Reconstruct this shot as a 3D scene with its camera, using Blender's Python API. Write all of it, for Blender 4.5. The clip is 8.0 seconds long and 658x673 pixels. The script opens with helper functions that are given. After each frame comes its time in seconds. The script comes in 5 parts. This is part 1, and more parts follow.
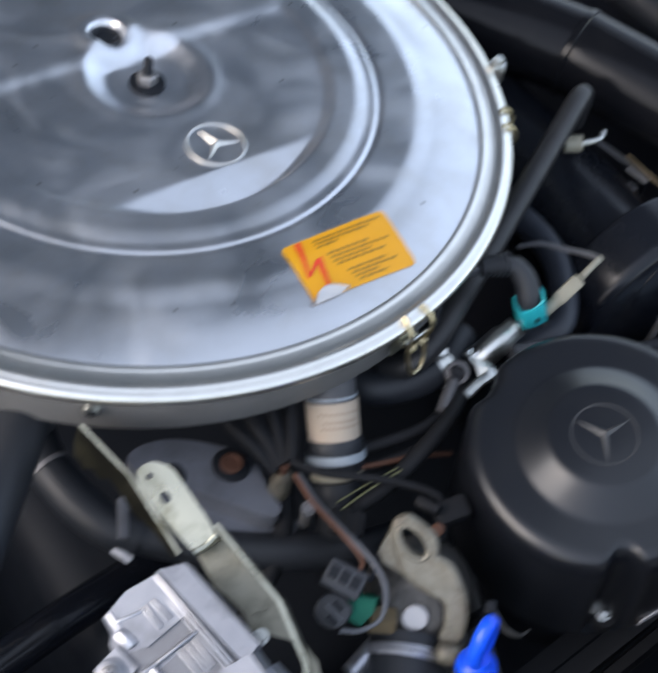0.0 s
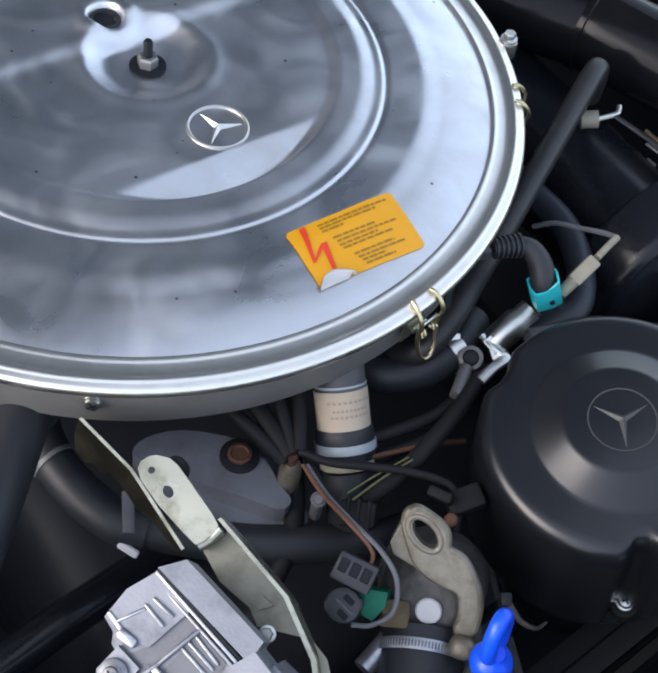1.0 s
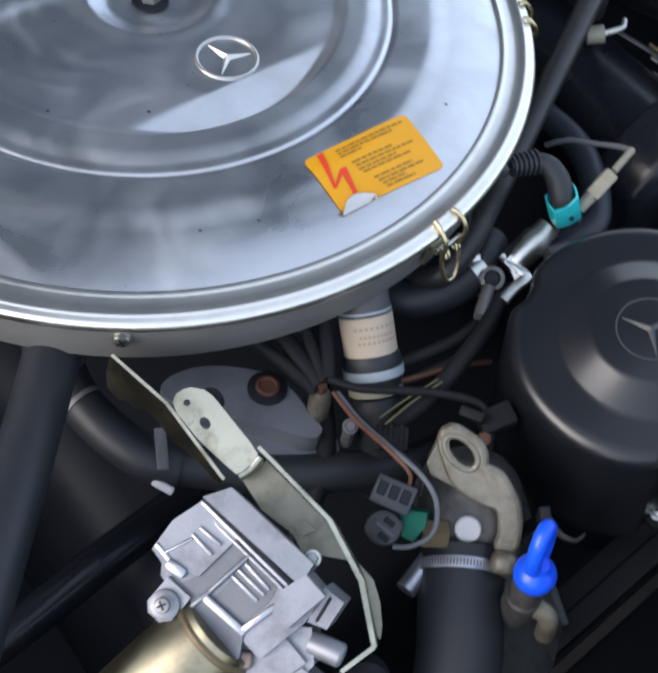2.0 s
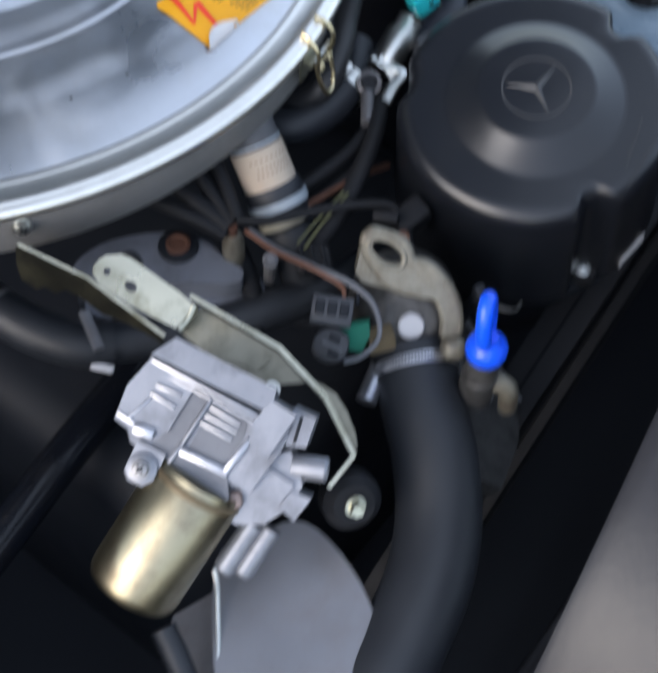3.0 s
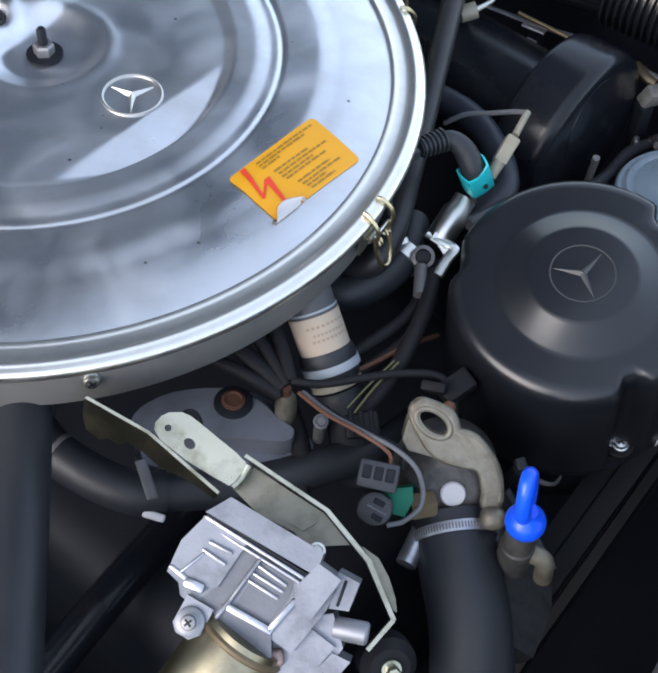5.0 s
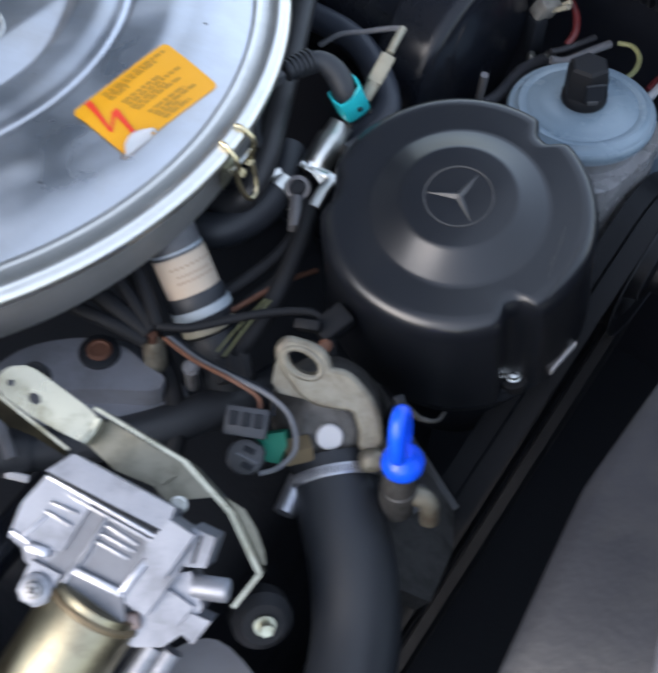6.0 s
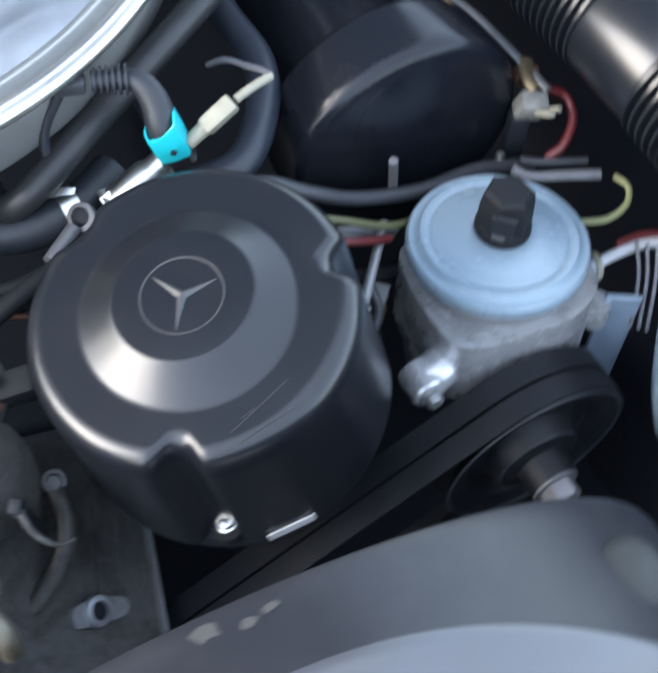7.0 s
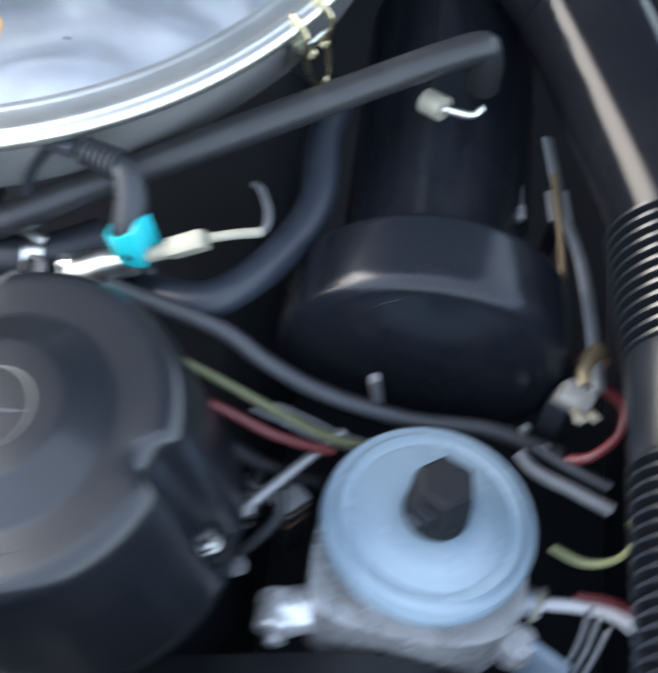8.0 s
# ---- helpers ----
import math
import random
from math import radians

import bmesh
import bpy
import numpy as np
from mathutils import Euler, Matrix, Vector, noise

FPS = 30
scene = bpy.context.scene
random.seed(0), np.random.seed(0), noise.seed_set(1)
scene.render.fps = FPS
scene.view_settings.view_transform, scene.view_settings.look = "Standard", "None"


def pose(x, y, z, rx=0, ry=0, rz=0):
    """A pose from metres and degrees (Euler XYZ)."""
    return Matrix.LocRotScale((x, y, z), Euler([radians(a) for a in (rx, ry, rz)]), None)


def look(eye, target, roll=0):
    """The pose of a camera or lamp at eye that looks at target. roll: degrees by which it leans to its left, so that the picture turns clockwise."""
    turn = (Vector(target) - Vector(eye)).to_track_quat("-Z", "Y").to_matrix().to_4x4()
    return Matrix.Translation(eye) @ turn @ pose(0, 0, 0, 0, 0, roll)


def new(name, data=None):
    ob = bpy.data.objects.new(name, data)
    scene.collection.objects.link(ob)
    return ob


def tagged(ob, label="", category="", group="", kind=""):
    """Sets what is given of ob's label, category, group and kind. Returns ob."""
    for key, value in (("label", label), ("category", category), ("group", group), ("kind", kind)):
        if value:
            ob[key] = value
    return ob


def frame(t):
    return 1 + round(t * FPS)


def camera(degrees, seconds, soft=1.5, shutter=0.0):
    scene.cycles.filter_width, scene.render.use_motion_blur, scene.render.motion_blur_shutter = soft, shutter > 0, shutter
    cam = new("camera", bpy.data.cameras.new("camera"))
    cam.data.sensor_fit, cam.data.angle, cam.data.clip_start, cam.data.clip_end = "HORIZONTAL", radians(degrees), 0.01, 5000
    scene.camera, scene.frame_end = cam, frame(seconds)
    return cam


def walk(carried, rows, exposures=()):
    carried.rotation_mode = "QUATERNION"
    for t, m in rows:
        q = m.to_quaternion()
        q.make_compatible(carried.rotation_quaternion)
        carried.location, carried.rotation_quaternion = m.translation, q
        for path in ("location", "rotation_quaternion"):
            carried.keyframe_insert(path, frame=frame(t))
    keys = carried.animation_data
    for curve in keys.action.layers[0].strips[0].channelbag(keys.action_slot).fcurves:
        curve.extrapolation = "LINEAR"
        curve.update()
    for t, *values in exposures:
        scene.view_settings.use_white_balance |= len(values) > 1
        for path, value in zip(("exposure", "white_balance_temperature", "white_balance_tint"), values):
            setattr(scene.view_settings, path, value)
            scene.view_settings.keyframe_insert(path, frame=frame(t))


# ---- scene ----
cam = camera(29.591, 8.0, soft=2.4, shutter=0.5)
# seconds, eye x y z, yaw to the left, pitch, roll
PATH = [
    (0.0, 0.1230, -0.5035, 1.3396, -0.92, -50.32, 13.96),
    (0.1, 0.1262, -0.5003, 1.3414, -1.94, -49.49, 14.80),
    (0.2, 0.1327, -0.4978, 1.3401, -1.74, -49.41, 14.35),
    (0.3, 0.1376, -0.4965, 1.3407, -1.79, -49.79, 13.61),
    (0.5, 0.1407, -0.4925, 1.3400, -1.55, -50.53, 12.59),
    (0.7, 0.1386, -0.4916, 1.3386, -0.17, -50.86, 11.99),
    (0.8, 0.1363, -0.4909, 1.3343, 0.17, -50.94, 11.90),
    (1.0, 0.1332, -0.4897, 1.3295, 0.96, -51.41, 11.56),
    (1.2, 0.1352, -0.4891, 1.3247, 1.24, -51.39, 11.27),
    (2.3, 0.1054, -0.5044, 1.3179, -4.29, -54.65, 8.02),
    (2.4, 0.1030, -0.5053, 1.3226, -6.99, -54.92, 8.46),
    (2.5, 0.1026, -0.5071, 1.3215, -9.74, -55.00, 9.68),
    (2.7, 0.1003, -0.5071, 1.3144, -13.26, -56.27, 10.33),
    (2.8, 0.0967, -0.5116, 1.3085, -13.66, -56.29, 9.40),
    (3.0, 0.1002, -0.5194, 1.2992, -11.56, -57.99, 3.95),
    (3.1, 0.1002, -0.5155, 1.2999, -11.72, -59.87, 2.44),
    (3.2, 0.1047, -0.5158, 1.3067, -11.30, -60.20, 1.20),
    (3.3, 0.1014, -0.5195, 1.3149, -11.28, -58.88, 0.90),
    (3.5, 0.0969, -0.5217, 1.3226, -9.05, -57.26, -1.49),
    (3.6, 0.1005, -0.5236, 1.3236, -8.30, -56.92, -1.27),
    (3.8, 0.1136, -0.5271, 1.3225, -9.50, -57.75, 0.42),
    (4.0, 0.1148, -0.5314, 1.3278, -13.28, -56.63, 4.04),
    (4.2, 0.1148, -0.5345, 1.3265, -12.61, -54.86, 3.64),
    (4.4, 0.1040, -0.5284, 1.3268, -14.46, -54.73, 5.74),
    (4.5, 0.1013, -0.5277, 1.3266, -13.66, -53.71, 6.74),
    (4.7, 0.0896, -0.5253, 1.3319, -8.11, -52.05, 4.41),
    (5.8, 0.1097, -0.5088, 1.3067, -10.73, -53.47, 4.14),
    (5.9, 0.1238, -0.5076, 1.3043, -11.00, -54.12, 3.65),
    (6.0, 0.1414, -0.5070, 1.3006, -10.66, -54.52, 3.54),
    (6.1, 0.1584, -0.5038, 1.2923, -9.83, -54.34, 3.43),
    (6.2, 0.1768, -0.4936, 1.2882, -8.70, -54.19, 3.74),
    (6.3, 0.1993, -0.4718, 1.2838, -6.24, -54.85, 4.54),
    (6.4, 0.2301, -0.4624, 1.2710, -1.23, -54.66, 3.69),
    (6.5, 0.2580, -0.4447, 1.2601, 2.21, -55.91, 4.29),
    (6.8, 0.3438, -0.4002, 1.2441, 9.79, -57.91, 3.24),
    (6.9, 0.3596, -0.3877, 1.2499, 10.64, -57.70, 4.48),
    (7.0, 0.3760, -0.3782, 1.2528, 13.28, -56.95, 4.44),
    (7.2, 0.3958, -0.3701, 1.2666, 17.27, -56.61, 9.94),
    (7.3, 0.4106, -0.3695, 1.2692, 20.50, -56.59, 10.97),
    (7.4, 0.4279, -0.3656, 1.2698, 24.19, -57.61, 9.54),
    (7.5, 0.4355, -0.3567, 1.2694, 27.12, -58.30, 9.51),
    (7.6, 0.4438, -0.3376, 1.2727, 30.90, -58.19, 8.31),
    (7.7, 0.4582, -0.3066, 1.2675, 36.85, -57.61, 6.00),
    (7.8, 0.4549, -0.2683, 1.2614, 40.13, -58.05, 5.51),
    (7.9, 0.4599, -0.2271, 1.2584, 43.18, -58.75, 5.97),
    (8.0, 0.4716, -0.1906, 1.2515, 46.12, -58.84, 6.39),
]


def view(x, y, z, yaw, pitch, roll):
    a, b = radians(yaw), radians(pitch)
    ahead = Vector((-math.sin(a) * math.cos(b), math.cos(a) * math.cos(b), math.sin(b)))
    return look((x, y, z), Vector((x, y, z)) + ahead, roll)


walk(cam, [(row[0], view(*row[1:])) for row in PATH], [(0.0, 1.5, 7150, 16), (1.2, 1.5, 7150, 16), (2.5, 1.55, 7000, 15), (3.5, 1.6, 6950, 15), (4.5, 1.62, 6950, 15), (6.0, 1.7, 6900, 15), (6.4, 2.1, 6850, 14), (7.0, 2.8, 6850, 12), (7.5, 2.85, 6950, 12), (8.0, 2.75, 6900, 12)])

# ---- light: open daylight sky, soft sun from the front of the car, the raised bonnet behind ----
world = bpy.data.worlds.new("world")
scene.world = world
world.use_nodes = True
wn = world.node_tree.nodes
sky = wn.new("ShaderNodeTexSky")
sky.sky_type = "NISHITA"
sky.sun_disc = False
sky.sun_elevation = radians(27)
sky.sun_rotation = radians(234)
sky.air_density, sky.dust_density, sky.ozone_density = 1.0, 1.4, 1.5
wn["Background"].inputs["Strength"].default_value = 0.095
world.node_tree.links.new(sky.outputs["Color"], wn["Background"].inputs["Color"])
cloud = wn.new("ShaderNodeBackground")  # thin even cloud over the whole sky
cloud.inputs["Color"].default_value = (0.72, 0.86, 1.0, 1)
cloud.inputs["Strength"].default_value = 0.29
both = wn.new("ShaderNodeAddShader")
world.node_tree.links.new(wn["Background"].outputs[0], both.inputs[0])
world.node_tree.links.new(cloud.outputs[0], both.inputs[1])
world.node_tree.links.new(both.outputs[0], wn["World Output"].inputs["Surface"])
sun = new("sun", bpy.data.lights.new("sun", "SUN"))
sun.data.energy = 0.56
sun.data.angle = radians(38)
sun.data.color = (0.84, 0.92, 1.0)
sun.matrix_world = look((0, 0, 0), (0.721, 0.524, -0.454))


# ---- materials ----
def material(name, color, rough=0.5, metal=0.0, vary=0.15, scale=60.0, bump=0.15, grain=400.0, dirt=None, dirt_amount=0.35, dirt_scale=25.0,
             coat=0.0, stretch=(1, 1, 1), spec=0.5, rough_vary=0.12):
    m = bpy.data.materials.new(name)
    m.use_nodes = True
    n, l = m.node_tree.nodes, m.node_tree.links
    b = n["Principled BSDF"]
    b.inputs["Metallic"].default_value = metal
    b.inputs["Specular IOR Level"].default_value = spec
    b.inputs["Coat Weight"].default_value = coat
    b.inputs["Coat Roughness"].default_value = 0.15
    co = n.new("ShaderNodeTexCoord")
    mp = n.new("ShaderNodeMapping")
    mp.inputs["Scale"].default_value = stretch
    l.new(co.outputs["Object"], mp.inputs["Vector"])
    big = n.new("ShaderNodeTexNoise")
    big.inputs["Scale"].default_value = scale
    big.inputs["Detail"].default_value = 6
    l.new(mp.outputs[0], big.inputs["Vector"])
    fine = n.new("ShaderNodeTexNoise")
    fine.inputs["Scale"].default_value = grain
    fine.inputs["Detail"].default_value = 4
    l.new(mp.outputs[0], fine.inputs["Vector"])
    ramp = n.new("ShaderNodeMix")
    ramp.data_type = "RGBA"
    ramp.inputs["A"].default_value = (*[c * (1 - vary) for c in color], 1)
    ramp.inputs["B"].default_value = (*[min(1, c * (1 + vary)) for c in color], 1)
    l.new(big.outputs["Fac"], ramp.inputs["Factor"])
    out = ramp.outputs["Result"]
    if dirt:
        spots = n.new("ShaderNodeTexNoise")
        spots.inputs["Scale"].default_value = dirt_scale
        spots.inputs["Detail"].default_value = 9
        spots.inputs["Roughness"].default_value = 0.65
        l.new(co.outputs["Object"], spots.inputs["Vector"])
        edge = n.new("ShaderNodeMapRange")
        edge.inputs["From Min"].default_value = 0.48
        edge.inputs["From Max"].default_value = 0.72
        edge.inputs["To Max"].default_value = dirt_amount
        l.new(spots.outputs["Fac"], edge.inputs["Value"])
        mix = n.new("ShaderNodeMix")
        mix.data_type = "RGBA"
        mix.inputs["B"].default_value = (*dirt, 1)
        l.new(edge.outputs[0], mix.inputs["Factor"])
        l.new(out, mix.inputs["A"])
        out = mix.outputs["Result"]
    l.new(out, b.inputs["Base Color"])
    rr = n.new("ShaderNodeMapRange")
    rr.inputs["To Min"].default_value = max(0.02, rough - rough_vary)
    rr.inputs["To Max"].default_value = min(1, rough + rough_vary)
    l.new(big.outputs["Fac"], rr.inputs["Value"])
    l.new(rr.outputs[0], b.inputs["Roughness"])
    bp = n.new("ShaderNodeBump")
    bp.inputs["Strength"].default_value = bump
    bp.inputs["Distance"].default_value = 0.0006
    l.new(fine.outputs["Fac"], bp.inputs["Height"])
    l.new(bp.outputs[0], b.inputs["Normal"])
    return m


ALU = material("pressed aluminium", (0.715, 0.735, 0.775), 0.36, 1.0, 0.14, 14, 0.07, 260, (0.60, 0.59, 0.58), 0.75, 26, rough_vary=0.16)


def weather(m, stain, amount, scale, specks=0.0):
    """Cloudy stains, small dark specks and wiping marks over a material."""
    n, l = m.node_tree.nodes, m.node_tree.links
    b = n["Principled BSDF"]
    old = b.inputs["Base Color"].links[0].from_socket
    co = n.new("ShaderNodeTexCoord")
    cloud = n.new("ShaderNodeTexNoise")
    cloud.inputs["Scale"].default_value = scale
    cloud.inputs["Detail"].default_value = 8
    cloud.inputs["Roughness"].default_value = 0.7
    cloud.inputs["Distortion"].default_value = 0.8
    l.new(co.outputs["Object"], cloud.inputs["Vector"])
    edge = n.new("ShaderNodeMapRange")
    edge.inputs["From Min"].default_value, edge.inputs["From Max"].default_value = 0.46, 0.66
    edge.inputs["To Max"].default_value = amount
    l.new(cloud.outputs["Fac"], edge.inputs["Value"])
    mix = n.new("ShaderNodeMix")
    mix.data_type = "RGBA"
    mix.inputs["B"].default_value = (*stain, 1)
    l.new(edge.outputs[0], mix.inputs["Factor"])
    l.new(old, mix.inputs["A"])
    out = mix.outputs["Result"]
    if specks:
        cell = n.new("ShaderNodeTexVoronoi")
        cell.inputs["Scale"].default_value = 95.0
        l.new(co.outputs["Object"], cell.inputs["Vector"])
        dot = n.new("ShaderNodeMapRange")
        dot.inputs["From Min"].default_value, dot.inputs["From Max"].default_value = 0.05, 0.10
        dot.inputs["To Min"].default_value, dot.inputs["To Max"].default_value = specks, 0.0
        l.new(cell.outputs["Distance"], dot.inputs["Value"])
        few = n.new("ShaderNodeMath")
        few.operation = "GREATER_THAN"
        few.inputs[1].default_value = 0.72
        l.new(cell.outputs["Color"], few.inputs[0])
        both = n.new("ShaderNodeMath")
        both.operation = "MULTIPLY"
        l.new(dot.outputs[0], both.inputs[0])
        l.new(few.outputs[0], both.inputs[1])
        top = n.new("ShaderNodeMix")
        top.data_type = "RGBA"
        top.inputs["B"].default_value = (0.06, 0.055, 0.05, 1)
        l.new(both.outputs[0], top.inputs["Factor"])
        l.new(out, top.inputs["A"])
        out = top.outputs["Result"]
    l.new(out, b.inputs["Base Color"])
    wipe = n.new("ShaderNodeTexNoise")
    wipe.inputs["Scale"].default_value = scale * 2.5
    wipe.inputs["Detail"].default_value = 10
    wipe.inputs["Distortion"].default_value = 1.5
    l.new(co.outputs["Object"], wipe.inputs["Vector"])
    gloss = n.new("ShaderNodeMapRange")
    gloss.inputs["From Min"].default_value, gloss.inputs["From Max"].default_value = 0.3, 0.7
    gloss.inputs["To Min"].default_value, gloss.inputs["To Max"].default_value = -0.10, 0.12
    l.new(wipe.outputs["Fac"], gloss.inputs["Value"])
    add = n.new("ShaderNodeMath")
    add.operation = "ADD"
    l.new(b.inputs["Roughness"].links[0].from_socket, add.inputs[0])
    l.new(gloss.outputs[0], add.inputs[1])
    l.new(add.outputs[0], b.inputs["Roughness"])
    return m


weather(ALU, (0.50, 0.49, 0.48), 0.32, 9.0, 0.9)
RIM = material("rolled aluminium", (0.86, 0.84, 0.79), 0.33, 1.0, 0.08, 60, 0.04, 300, (0.4, 0.38, 0.36), 0.3, 60)
PAN = material("dull pan metal", (0.3, 0.3, 0.31), 0.5, 0.7, 0.15, 50, 0.1, 300, (0.12, 0.11, 0.1), 0.5, 40)
CAST = material("die-cast alloy", (0.26, 0.272, 0.305), 0.46, 0.6, 0.2, 90, 0.15, 700, (0.085, 0.088, 0.10), 0.7, 60)
CASTW = material("worn bright alloy", (0.50, 0.51, 0.55), 0.34, 0.9, 0.15, 120, 0.2, 700, (0.25, 0.25, 0.27), 0.6, 90)
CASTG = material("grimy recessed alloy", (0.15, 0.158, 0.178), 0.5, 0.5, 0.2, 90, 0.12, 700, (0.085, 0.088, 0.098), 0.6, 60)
CASTD = material("dull cast alloy", (0.17, 0.17, 0.18), 0.55, 0.5, 0.15, 60, 0.3, 500, (0.1, 0.09, 0.09), 0.6, 40)
GREYC = material("grey painted casting", (0.165, 0.18, 0.215), 0.45, 0.2, 0.15, 50, 0.2, 500, (0.06, 0.06, 0.06), 0.5, 40)
PANS = material("dull grey steel", (0.19, 0.187, 0.183), 0.55, 0.15, 0.15, 30, 0.12, 300, (0.10, 0.095, 0.09), 0.5, 30)
STEEL = material("weathered grey steel", (0.22, 0.225, 0.235), 0.45, 0.4, 0.2, 60, 0.2, 400, (0.12, 0.10, 0.08), 0.6, 60)
GRIME = material("grimy pale plastic", (0.20, 0.195, 0.18), 0.55, 0.0, 0.2, 90, 0.2, 500, (0.06, 0.05, 0.045), 0.7, 110)
ZINC = material("yellow zinc plate", (0.47, 0.465, 0.375), 0.27, 0.88, 0.25, 40, 0.45, 70, (0.16, 0.15, 0.09), 0.8, 60)
ZINCD = material("dull olive plate", (0.026, 0.026, 0.021), 0.42, 0.8, 0.25, 50, 0.2, 200, (0.08, 0.075, 0.05), 0.7, 60)
ZINCM = material("stained olive plate", (0.275, 0.26, 0.205), 0.35, 0.7, 0.3, 50, 0.4, 90, (0.09, 0.085, 0.06), 0.7, 50)
GRIMEC = material("grimy cast alloy", (0.09, 0.088, 0.086), 0.55, 0.3, 0.35, 70, 0.5, 350, (0.03, 0.029, 0.028), 0.9, 70)
weather(GRIMEC, (0.018, 0.017, 0.016), 0.85, 38.0)
GOLD = material("gold passivated steel", (0.36, 0.32, 0.22), 0.37, 1.0, 0.2, 40, 0.12, 300, (0.17, 0.13, 0.09), 0.85, 55)
SILVER = material("bright plated steel", (0.70, 0.71, 0.68), 0.32, 1.0, 0.08, 60, 0.05, 400, (0.4, 0.4, 0.3), 0.3, 60)
BEIGEM = material("stained plated steel", (0.22, 0.205, 0.165), 0.48, 0.5, 0.3, 60, 0.35, 500, (0.11, 0.085, 0.06), 0.85, 80)
weather(BEIGEM, (0.07, 0.055, 0.04), 0.7, 30.0)
PLASTIC = material("black moulded plastic", (0.0070, 0.0085, 0.0120), 0.31, 0.0, 0.15, 40, 0.06, 900, (0.013, 0.0138, 0.016), 0.5, 35, coat=0.2, spec=0.48, rough_vary=0.05)
RUBBER = material("black rubber", (0.0155, 0.0185, 0.0240), 0.5, 0.0, 0.2, 50, 0.15, 700, (0.0185, 0.0205, 0.0245), 0.5, 40, spec=0.48)
CABLE = material("black cable sleeve", (0.011, 0.012, 0.0145), 0.6, 0.0, 0.2, 60, 0.1, 700, (0.014, 0.013, 0.012), 0.5, 50, spec=0.2)
GLOSSB = material("glossy black paint", (0.007, 0.0085, 0.0125), 0.24, 0.0, 0.2, 30, 0.05, 500, (0.018, 0.017, 0.017), 0.4, 40, spec=0.34)
DARK = material("sooty black metal", (0.0075, 0.0098, 0.0145), 0.6, 0.0, 0.3, 30, 0.3, 300, (0.009, 0.0108, 0.0140), 0.5, 30, spec=0.3)
BAY = material("black bay paint", (0.017, 0.02, 0.029), 0.4, 0.0, 0.25, 12, 0.08, 200, (0.015, 0.0165, 0.020), 0.5, 14, spec=0.4)
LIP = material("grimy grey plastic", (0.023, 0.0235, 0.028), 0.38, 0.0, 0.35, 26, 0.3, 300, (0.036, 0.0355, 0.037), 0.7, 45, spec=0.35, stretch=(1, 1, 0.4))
PUMPC = material("bright cast alloy", (0.60, 0.60, 0.615), 0.28, 0.62, 0.2, 70, 0.25, 400, (0.16, 0.155, 0.145), 0.7, 45)
SHELLC = material("pale alloy shell", (0.27, 0.272, 0.295), 0.45, 0.6, 0.15, 40, 0.15, 400, (0.22, 0.19, 0.18), 0.5, 30)
PIPEB = material("satin black pipe", (0.006, 0.0065, 0.0085), 0.15, 0.0, 0.2, 20, 0.04, 500, (0.014, 0.014, 0.015), 0.4, 30, spec=0.17)
BLUEH = material("blue-black rubber", (0.016, 0.021, 0.032), 0.45, 0.0, 0.2, 40, 0.1, 600, (0.03, 0.033, 0.04), 0.5, 40)
SATINP = material("satin black pipe coat", (0.018, 0.0185, 0.0205), 0.42, 0.0, 0.2, 30, 0.1, 600, (0.04, 0.039, 0.039), 0.5, 40, spec=0.45)
BELT = material("ribbed belt rubber", (0.006, 0.007, 0.0095), 0.5, 0.0, 0.2, 60, 0.15, 500, (0.010, 0.011, 0.013), 0.6, 60, spec=0.28)
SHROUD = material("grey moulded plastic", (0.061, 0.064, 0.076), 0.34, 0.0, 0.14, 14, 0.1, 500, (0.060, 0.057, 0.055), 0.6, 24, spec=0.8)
BLUE = material("blue plastic", (0.0, 0.09, 0.85), 0.32, 0.0, 0.06, 80, 0.05, 500)
TEAL = material("teal plastic", (0.0, 0.42, 0.47), 0.4, 0.0, 0.08, 120, 0.05, 500)
GREEN = material("green plastic", (0.0, 0.15, 0.095), 0.5, 0.0, 0.1, 120, 0.05, 500, spec=0.25)
PALE = material("pale blue paint", (0.216, 0.288, 0.347), 0.26, 0.0, 0.06, 40, 0.06, 500, (0.12, 0.185, 0.24), 0.4, 40)
TANKB = material("dusty blue plastic", (0.20, 0.255, 0.32), 0.35, 0.0, 0.12, 40, 0.06, 500, (0.06, 0.08, 0.11), 0.5, 50)
TAPE = material("cream paper sleeve", (0.46, 0.38, 0.30), 0.7, 0.0, 0.08, 120, 0.2, 700, (0.5, 0.36, 0.26), 0.4, 90)
CREAM = material("cream plastic", (0.26, 0.245, 0.19), 0.5, 0.0, 0.15, 120, 0.15, 500, (0.16, 0.13, 0.09), 0.6, 110)
GREYG = material("greenish grey plastic", (0.027, 0.029, 0.029), 0.8, 0.0, 0.1, 60, 0.15, 500, (0.07, 0.075, 0.07), 0.5, 40)
DUST = material("dried pale mud", (0.045, 0.044, 0.041), 0.85, 0.0, 0.3, 200, 0.4, 700, (0.055, 0.053, 0.048), 0.6, 150)
BRASSW = material("gold plated wire", (0.55, 0.47, 0.30), 0.3, 1.0, 0.1, 100, 0.05, 400)
